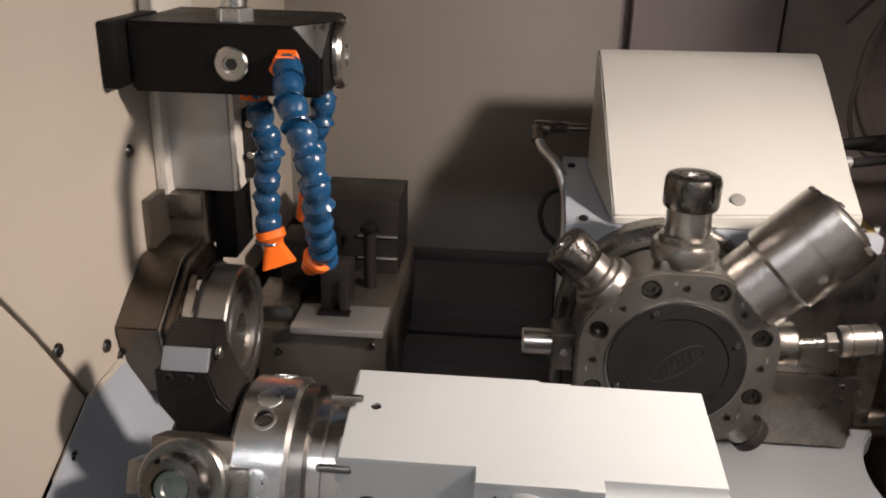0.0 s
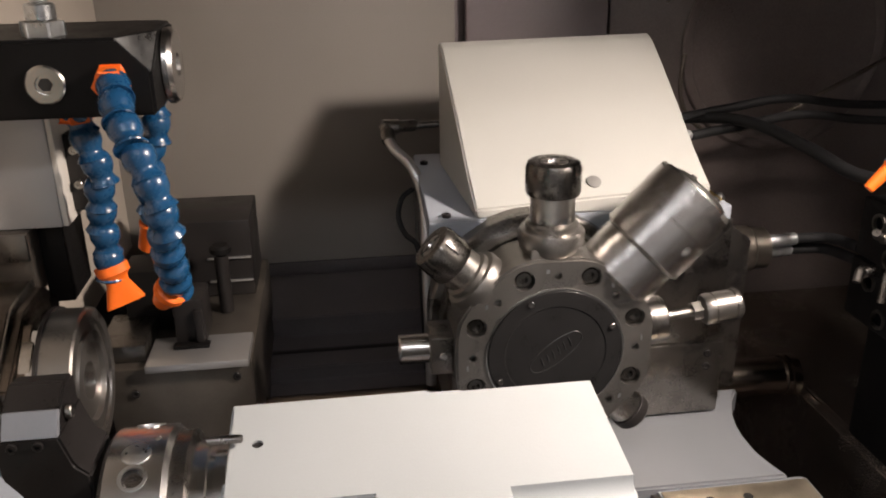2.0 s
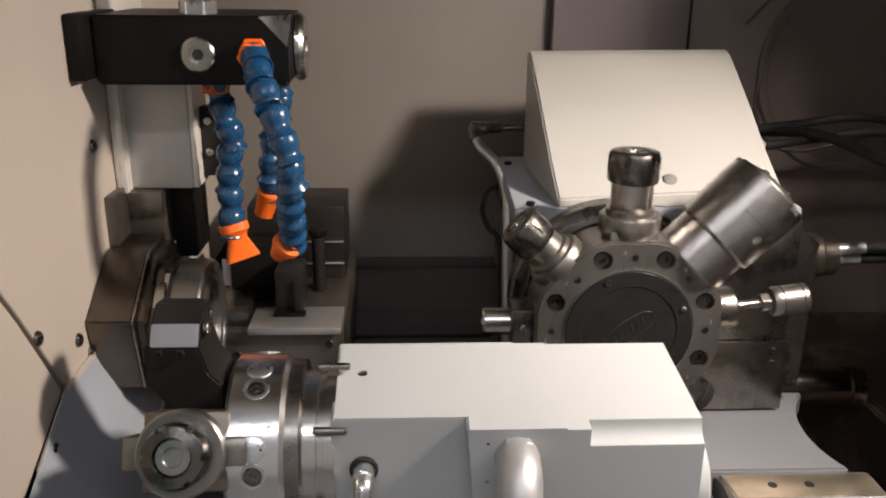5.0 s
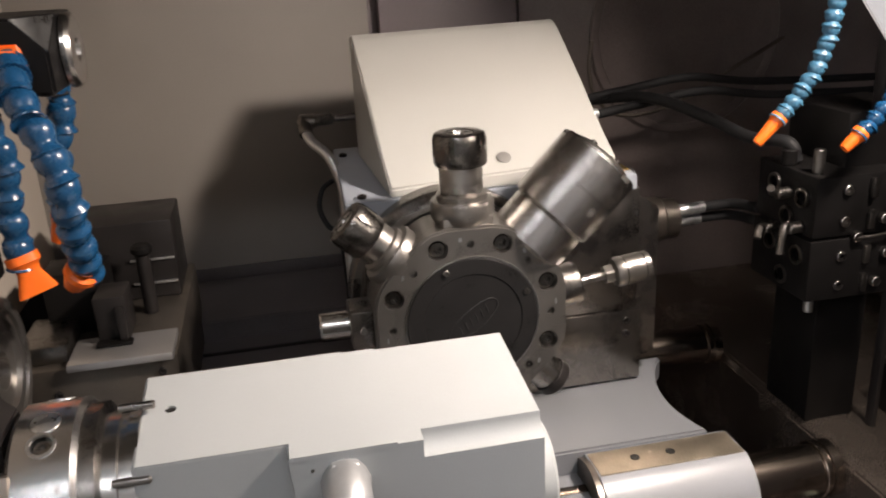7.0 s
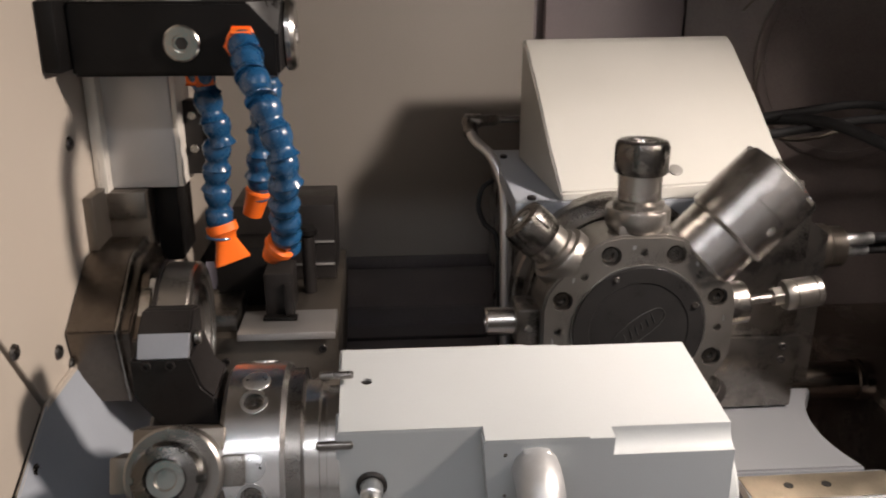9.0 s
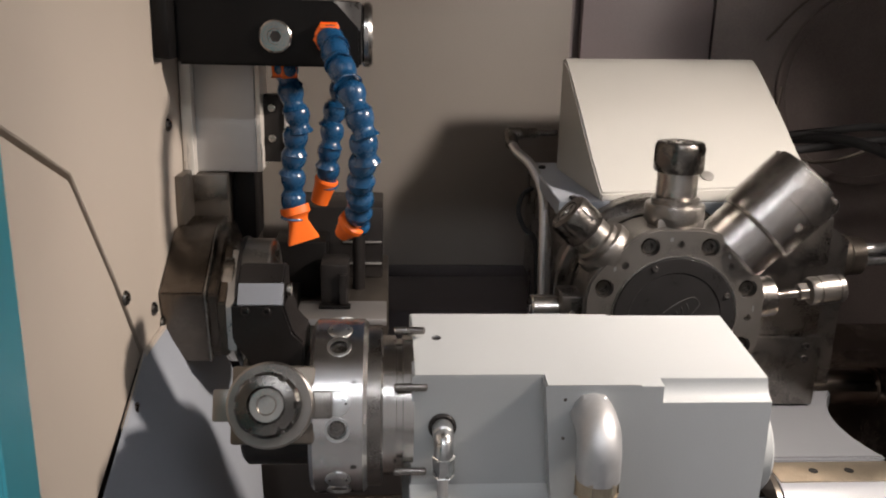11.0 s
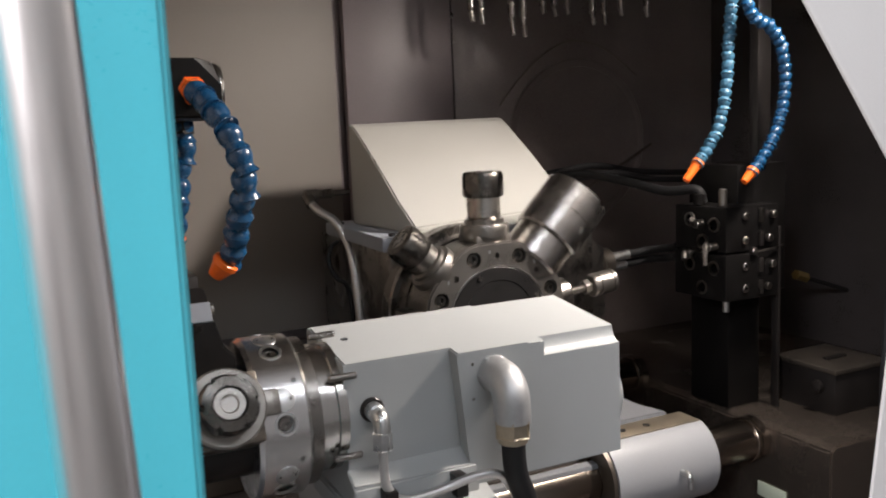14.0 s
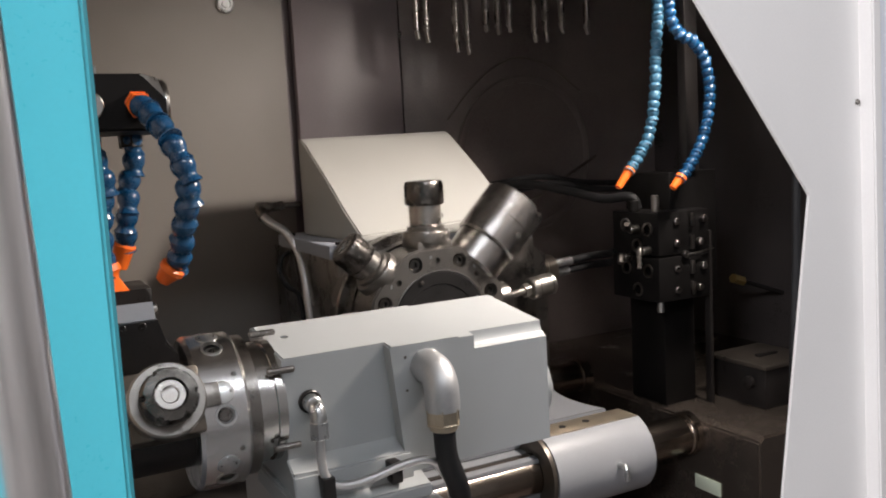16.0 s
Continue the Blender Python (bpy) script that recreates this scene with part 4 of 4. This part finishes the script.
def fan_nozzle(m):
    bm = bmesh.new()
    rows = [(0.0165, 0.0165, 0.0), (0.0165, 0.0165, 0.009), (0.0125, 0.011, 0.013), (0.0115, 0.008, 0.019), (0.0205, 0.0055, 0.042), (0.0205, 0.005, 0.044)]
    rings = [[bm.verts.new((a * math.copysign(abs(math.cos(t)) ** 0.7, math.cos(t)), b * math.copysign(abs(math.sin(t)) ** 0.7, math.sin(t)), h)) for t in np.linspace(0, 2 * math.pi, 29)[:-1]] for a, b, h in rows]
    for r, s in zip(rings, rings[1:]):
        for i in range(28):
            bm.faces.new((r[i], r[(i + 1) % 28], s[(i + 1) % 28], s[i]))
    bm.faces.new(rings[0][::-1])
    bm.faces.new(rings[-1])
    bm.transform(m)
    return bm


part("nozzle", fan_nozzle(along((-0.049, 1.118, 1.402), (-0.036, 1.112, 1.355)) @ Matrix.Rotation(radians(35), 4, "Z")), ORANGE, hb, "flat orange fan nozzle")

C_ = [(0.004, 1.172, 1.572), (0.006, 1.172, 1.545), (-0.002, 1.172, 1.51), (-0.008, 1.170, 1.475), (-0.012, 1.178, 1.44), (-0.016, 1.186, 1.425)]
hc = thing("coolant_hose", (0.0, 1.17, 1.57), "blue ball-jointed coolant hose with a round orange nozzle", "hose", "hoses on the manifold")
hose_segments(hc, C_, seg_mesh, 0.0262)
part("base_nut", hexagon((0.003, 1.172, 1.573), (0.004, 1.172, 1.556), 0.0150, 0.0015), BLACKOX, hc, "black hexagon nut")
part("nozzle", lathe([(0.0145, 0), (0.0155, 0.003), (0.0135, 0.010), (0.0115, 0.034), (0.009, 0.035), (0.008, 0.02), (0, 0.02)], along((-0.014, 1.184, 1.424), (-0.026, 1.190, 1.388)), 28), ORANGE, hc, "round orange nozzle")

# ---- rear tool slide ----
slide = thing("rear_tool_slide", (0, 1.4, 1.07), "dark oily rear tool slide with a bright steel top plate", "slide")
part("base", box(-0.120, 0.066, 1.262, 1.62, 1.02, 1.200, 0.003), OILSTEEL, slide)
part("top_plate", box(-0.066, 0.063, 1.246, 1.325, 1.2005, 1.211, 0.0012), SATIN, slide, "bright ground plate")
part("step_block", box(-0.130, -0.070, 1.28, 1.38, 1.2005, 1.225, 0.002), GUNMETAL, slide)
part("tool_block", box(-0.034, 0.006, 1.300, 1.36, 1.2115, 1.275, 0.003), BLACKOX, slide)
part("tool_shim", box(-0.036, 0.010, 1.285, 1.30, 1.2115, 1.216, 0.0008), BLACK, slide)
part("tool_bit", box(-0.006, 0.004, 1.292, 1.31, 1.216, 1.262, 0.001), BLACKOX, slide)
part("rear_box", box(-0.10, 0.056, 1.475, 1.60, 1.2005, 1.322, 0.003), BLACKOX, slide)
for z in (1.225, 1.262):
    part("strip", box(-0.01, 0.054, 1.470, 1.474, z, z + 0.003, 0.0005), SATIN, slide)
part("side_post", rod((0.018, 1.42, 1.20), (0.018, 1.42, 1.29), 0.010), BLACKOX, slide)
part("post_knob", rod((0.018, 1.42, 1.29), (0.018, 1.42, 1.305), 0.015, 0.004), BLACK, slide)
part("rear_arm", box(-0.11, -0.03, 1.37, 1.44, 1.2005, 1.29, 0.003), BLACK, slide)
for x, z in ((0.045, 1.180), (-0.085, 1.165)):
    piece("screw", screw_mesh(0.0055), facing((x, 1.262, z), FRONT), slide)
part("bed", box(-0.17, 0.30, 1.18, 1.70, 0.63, 1.02, 0.004), BLACKOX, slide, "black slide bed")

# ---- saddle, guide bars and bearing block ----
arc = [(0.31, 1.095), (0.31, 1.302), (0.762, 1.302)]
for k in range(13):
    t = radians(128 + 82 * k / 12)
    arc.append((0.842 + 0.124 * math.cos(t), 1.172 + 0.160 * math.sin(t)))

saddle = thing("cross_saddle", (0.5, 1.1, 0.95), "light blue-grey cast saddle with a concave rounded edge", "saddle")
part("plate", prism(arc, "z", 1.035, 1.071, 0.003), SADDLEPAINT, saddle)
part("web", box(0.33, 0.66, 1.04, 1.32, 0.63, 1.036, 0.004), SADDLEPAINT, saddle)
BYC, BZC, BR = 1.063, 1.003, 0.068
bush = thing("guide_bushing", (0.64, BYC, BZC), "light grey round guide bushing with a scraped flat on top", "guide bushing")
flat = []
for k in range(41):
    flat.append((BYC + BR * math.sin(radians(22) + radians(k * 316 / 40)), BZC + BR * math.cos(radians(22) + radians(k * 316 / 40))))
part("body", prism(flat, "x", 0.562, 0.757, 0), BUSHPAINT, bush)
part("flat_strip", box(0.564, 0.755, BYC - 0.024, BYC + 0.024, BZC + BR * 0.927, BZC + BR * 0.927 + 0.002, 0.0008), TANSTEEL, bush, "scraped tan steel strip")
# Shallow dark dishes; the depth of these holes is painted shade.
for x in (0.618, 0.666):
    part("hole", lathe([(0.0045, 0), (0.006, 0.0004), (0.006, 0.0012), (0, 0.0006)], facing((x, BYC, BZC + BR * 0.927 + 0.002), (0, 0, 1)), 16), DARKHOLE, bush)
part("end_ring", lathe([(0.035, 0), (BR - 0.003, 0), (BR - 0.003, 0.008), (0.035, 0.008), (0.035, 0)], along((0.554, BYC, BZC), (0.6, BYC, BZC)), 48), OILSTEEL, bush)
part("oil_nipple", tube([(0.68, 0.998, 1.01), (0.68, 0.985, 1.012), (0.68, 0.978, 1.006), (0.68, 0.977, 0.99)], 0.0045, 12, 4), ZINC, bush, "small bent oil nipple")
for y, z, r in ((BYC, BZC, 0.034), (1.37, 1.045, 0.030)):
    g = thing("guide_bar", (0.6, y, z), "oiled brown steel round guide bar", "guide bar", "guide bars")
    part("bar", rod((0.0, y, z), (0.897, y, z), r), BARSTEEL, g)
    part("collar", lathe([(r, 0), (r + 0.003, 0.0), (r + 0.004, 0.001), (r + 0.004, 0.006), (r + 0.0015, 0.007), (r + 0.0015, 0.010), (r + 0.004, 0.011), (r + 0.004, 0.024), (r, 0.024), (r, 0)], along((0.872, y, z), (1, y, z)), 48), BARSTEEL, g)
solid("carriage_block", box(0.085, 0.243, 0.690, 1.02, 0.90, 1.1455, 0.004), SLIDESTEEL, "worn steel carriage under the spindle head", "carriage")
bed = thing("bearing_block", (1.1, 1.2, 0.62), "dark oily machine bed block holding the guide bars", "machine bed")
part("block", prism([(0.897, 0.62), (0.897, 1.026), (0.906, 1.035), (RX, 1.035), (RX, 0.62)], "y", 0.905, 1.70, 0.003), BEDSTEEL, bed)
part("label_plate", box(0.8940, 0.8968, 0.99, 1.05, 0.905, 0.93, 0.0005), GREENISH, bed, "pale label plate")

# ---- valve block and fittings at the dark side ----
valve = thing("valve_block", (0.91, 1.14, 1.035), "black coolant valve block with threaded ports on a pillar", "valve block")
vb = box(0.845, 0.965, 1.075, 1.20, 1.243, 1.322, 0.002)
vb2 = box(0.847, 0.965, 1.077, 1.20, 1.325, 1.402, 0.002)
hl = [lathe([(0.0105, -0.001), (0.0105, 0.02)], facing((0.860, y, z), (-1, 0, 0)), 20) for y, z in ((1.102, 1.298), (1.160, 1.300), (1.130, 1.262))]
hl2 = [lathe([(0.0105, -0.001), (0.0105, 0.02)], facing((0.860, y, z), (-1, 0, 0)), 20) for y, z in ((1.102, 1.372), (1.160, 1.378), (1.130, 1.342))]
part("lower_block", cut(vb, *hl), BLACK, valve)
part("upper_block", cut(vb2, *hl2), BLACK, valve)
for y, z in ((1.102, 1.298), (1.160, 1.300), (1.130, 1.262), (1.102, 1.372), (1.160, 1.378), (1.130, 1.342)):
    part("port_ring", lathe([(0.009, 0), (0.0125, 0), (0.0125, 0.004), (0.009, 0.004), (0.009, 0)], facing((0.8465, y, z), (-1, 0, 0)), 20), GUNMETAL, valve)
for z in (1.262, 1.300, 1.345, 1.385):
    piece("screw", screw_mesh(0.0065, 0.004, GUNMETAL), facing((0.888, 1.076, z), FRONT), valve)
    part("clip", box(0.918, 0.926, 1.070, 1.076, z - 0.012, z + 0.012, 0.001), GUNMETAL, valve)
part("pillar", box(0.900, 0.975, 1.125, 1.22, 1.035, 1.243, 0.003), BLACK, valve)
part("upper_pillar", box(0.905, 1.02, 1.11, 1.23, 1.243, 1.47, 0.003), BLACK, valve)
part("bolt", rod((0.862, 1.10, 1.402), (0.862, 1.10, 1.432), 0.007), GUNMETAL, valve)
part("bolt", rod((0.856, 1.150, 1.402), (0.856, 1.150, 1.422), 0.010), BLACK, valve)
part("drip_screw", rod((0.862, 1.092, 1.243), (0.862, 1.092, 1.222), 0.006), ZINC, valve)
for k, (y, z) in enumerate(((1.130, 1.372), (1.150, 1.320), (1.100, 1.335))):
    part("elbow_fitting", join(rod((0.847, y, z), (0.828, y, z), 0.0075, 0.001, 14), tube([(0.830, y, z), (0.820, y - 0.004, z + 0.004), (0.812, y - 0.012, z + 0.012 - 0.02 * k)], 0.005, 10, 4)), GUNMETAL, valve)
for k, (x, z) in enumerate(((0.938, 1.262), (0.948, 1.300), (0.940, 1.345), (0.950, 1.385), (0.905, 1.325))):
    part("plug_screw", hexagon((x, 1.077, z), (x, 1.068, z), 0.007, 0.0008), GUNMETAL, valve)
part("divider_wire", tube([(0.90, 1.070, 1.324), (0.93, 1.066, 1.326), (0.97, 1.070, 1.330)], 0.0018, 8, 4), GUNMETAL, valve)
part("side_rail", box(0.9755, 0.982, 1.085, 1.10, 1.035, 1.36, 0.001), BLACKOX, valve)
sbox = thing("junction_box", (1.08, 1.06, 1.035), "small dark steel box on the machine bed", "box")
part("body", box(1.02, 1.15, 1.0, 1.13, 1.035, 1.108, 0.002), BLACKOX, sbox)
part("lid", box(1.016, 1.154, 0.996, 1.134, 1.108, 1.116, 0.0015), OILSTEEL, sbox)
part("lid_bar", box(1.06, 1.11, 1.05, 1.06, 1.116, 1.121, 0.001), BLACKOX, sbox)
part("knob", lathe([(0.008, 0), (0.011, 0.003), (0.011, 0.012), (0.006, 0.014), (0, 0.014)], facing((1.018, 1.03, 1.082), (-1, 0, 0)), 20), BLACKOX, sbox)

R2 = 0.0098
SEG2 = [(R2 * 0.6, -0.002), (R2 * 0.85, 0), (R2, 0.004), (R2 * 0.95, 0.008), (R2 * 0.72, 0.011), (R2 * 0.85, 0.013), (R2 * 1.12, 0.0155), (R2 * 1.12, 0.0168), (R2 * 0.7, 0.0165)]
for pts, m, lab, tip in (
    ([(0.866, 1.08, 1.86), (0.863, 1.08, 1.765), (0.858, 1.08, 1.71), (0.854, 1.08, 1.671), (0.850, 1.08, 1.61), (0.837, 1.08, 1.546), (0.815, 1.08, 1.508), (0.791, 1.08, 1.481)], BLUE2, "greyed blue ball-jointed coolant hose hanging with an orange tip", (0.764, 1.08, 1.452)),
    ([(0.850, 1.04, 1.86), (0.849, 1.04, 1.757), (0.862, 1.04, 1.712), (0.895, 1.04, 1.693), (0.924, 1.04, 1.666), (0.936, 1.04, 1.62), (0.936, 1.04, 1.585), (0.921, 1.04, 1.532), (0.893, 1.04, 1.488), (0.869, 1.04, 1.464)], BLUE, "bright blue ball-jointed coolant hose bowed outwards, orange tip", (0.848, 1.04, 1.446)),
):
    h = thing("thin_coolant_hose", pts[0], lab, "hose", "thin hoses over the valve block")
    hose_segments(h, pts, mesh_of(lathe(SEG2, None, 24), m, 50), 0.0148)
    part("nozzle", lathe([(0.0100, 0), (0.0105, 0.004), (0.008, 0.010), (0.006, (Vector(tip) - Vector(pts[-1])).length), (0.004, (Vector(tip) - Vector(pts[-1])).length), (0, 0.03)], along(pts[-1], tip), 20), ORANGE, h, "orange nozzle")
solid("hose_bracket", box(0.80, 0.98, 1.0, 1.12, 1.86, 1.875, 0.002), BLACKOX, "black bracket carrying the thin hoses", "bracket")
solid("bracket_post", box(0.94, 0.97, 1.10, 1.12, 1.47, 1.86, 0.002), BLACKOX, "black upright post behind the thin hoses", "bracket")

solid("supply_hose", tube([(0.866, 1.15, 1.405), (0.858, 1.16, 1.428), (0.84, 1.22, 1.425), (0.82, 1.30, 1.44), (0.78, 1.40, 1.455), (0.72, 1.50, 1.44), (0.66, 1.56, 1.42)], 0.0085, 14), RUBBER, "black rubber supply hose from valve block to housing", "hose")
for z, y in ((1.296, 1.325), (1.276, 1.335)):
    s = thing("sleeved_cable", (0.795, y, z), "black cable with a clear plastic sleeve", "cable", "cables at the connector")
    part("sleeve", rod((0.792, y, z), (0.838, y - 0.005, z + 0.004), 0.0095, 0.003, 20), CLEAR, s, "clear shiny sleeve")
    part("cable", tube([(0.838, y - 0.005, z + 0.004), (0.87, y - 0.03, z + 0.012), (0.875, y - 0.08, z + 0.02), (0.862, 1.21, z + 0.03)], 0.0075, 12), RUBBER, s)
for z, y in ((1.452, 1.45), (1.437, 1.40)):
    s = thing("sleeved_cable", (0.66, y, z), "black cable with a clear plastic sleeve", "cable", "cables behind the housing")
    part("sleeve", rod((0.658, y, z), (0.700, y, z + 0.001), 0.0085, 0.003, 20), CLEAR, s, "clear shiny sleeve")
    part("cable", tube([(0.700, y, z), (0.78, y + 0.02, z + 0.006), (0.90, y + 0.05, z + 0.012), (1.05, y + 0.08, z - 0.01), (1.40, y + 0.12, z - 0.03)], 0.007, 12), RUBBER, s)
solid("grease_nipple", lathe([(0.006, 0), (0.006, 0.01), (0.009, 0.011), (0.009, 0.018), (0.004, 0.022), (0, 0.022)], along((0.737, 1.40, 1.34), (0.8, 1.38, 1.345)), 16), ZINC, "small bright grease nipple on the housing side", "fitting")

solid("edge_cable", tube([(0.715, 0.669, 1.60), (0.703, 0.669, 1.50), (0.700, 0.669, 1.44), (0.699, 0.669, 1.37), (0.692, 0.669, 1.20), (0.70, 0.669, 1.04)], 0.005, 12), RUBBER, "black cable running down behind the white front frame", "cable")
bf = thing("brass_fitting", (1.27, 1.30, 1.21), "small brass hexagon fitting on a dark pipe from the side wall", "fitting")
part("nut", hexagon((1.262, 1.30, 1.216), (1.292, 1.30, 1.206), 0.010, 0.001), BRASS, bf)
part("pipe", rod((1.290, 1.30, 1.207), (1.421, 1.30, 1.164), 0.0055, 0.001, 16), BLACKOX, bf, "dark pipe")

# pipe fittings hanging at the upper rear
mani = thing("rear_manifold", (0.85, 1.55, 1.80), "dark distribution strip with bright hanging fittings", "manifold")
part("strip", box(0.60, 1.10, 1.53, 1.57, 1.885, 1.92, 0.002), BLACKOX, mani)
for x, n in ((0.632, 0.05), (0.655, 0.055), (0.725, 0.075), (0.752, 0.078), (0.80, 0.03), (0.83, 0.035), (0.86, 0.03), (0.925, 0.05), (0.955, 0.05), (1.0, 0.03), (1.07, 0.03)):
    part("fitting", join(rod((x, 1.545, 1.886), (x, 1.545, 1.812 - n * 0.55), 0.0075, 0.001, 14), rod((x, 1.545, 1.812 - n * 0.5), (x + 0.004, 1.545, 1.812 - n), 0.0052, 0.001, 12)), GUNMETAL, mani)
solid("capillary_line", tube([(0.745, 1.64, 1.600), (0.80, 1.64, 1.66), (0.87, 1.64, 1.715), (0.94, 1.64, 1.74), (1.02, 1.63, 1.72), (1.10, 1.62, 1.66)], 0.0025, 8), OILSTEEL, "thin curved capillary line on the rear wall", "pipe")
solid("capillary_line", tube([(0.775, 1.62, 1.52), (0.771, 1.62, 1.47), (0.783, 1.62, 1.425), (0.82, 1.62, 1.39), (0.88, 1.62, 1.385), (0.95, 1.62, 1.405), (1.02, 1.62, 1.44), (1.15, 1.63, 1.5)], 0.004, 8), OILSTEEL, "thin dark cable looped behind the housing", "cable")
rc = thing("round_cover", (1.0, BY - 0.005, 1.515), "large round oily cover plate on the rear wall", "cover plate")
RCM = facing((1.0, BY - 0.0045, 1.515), FRONT)
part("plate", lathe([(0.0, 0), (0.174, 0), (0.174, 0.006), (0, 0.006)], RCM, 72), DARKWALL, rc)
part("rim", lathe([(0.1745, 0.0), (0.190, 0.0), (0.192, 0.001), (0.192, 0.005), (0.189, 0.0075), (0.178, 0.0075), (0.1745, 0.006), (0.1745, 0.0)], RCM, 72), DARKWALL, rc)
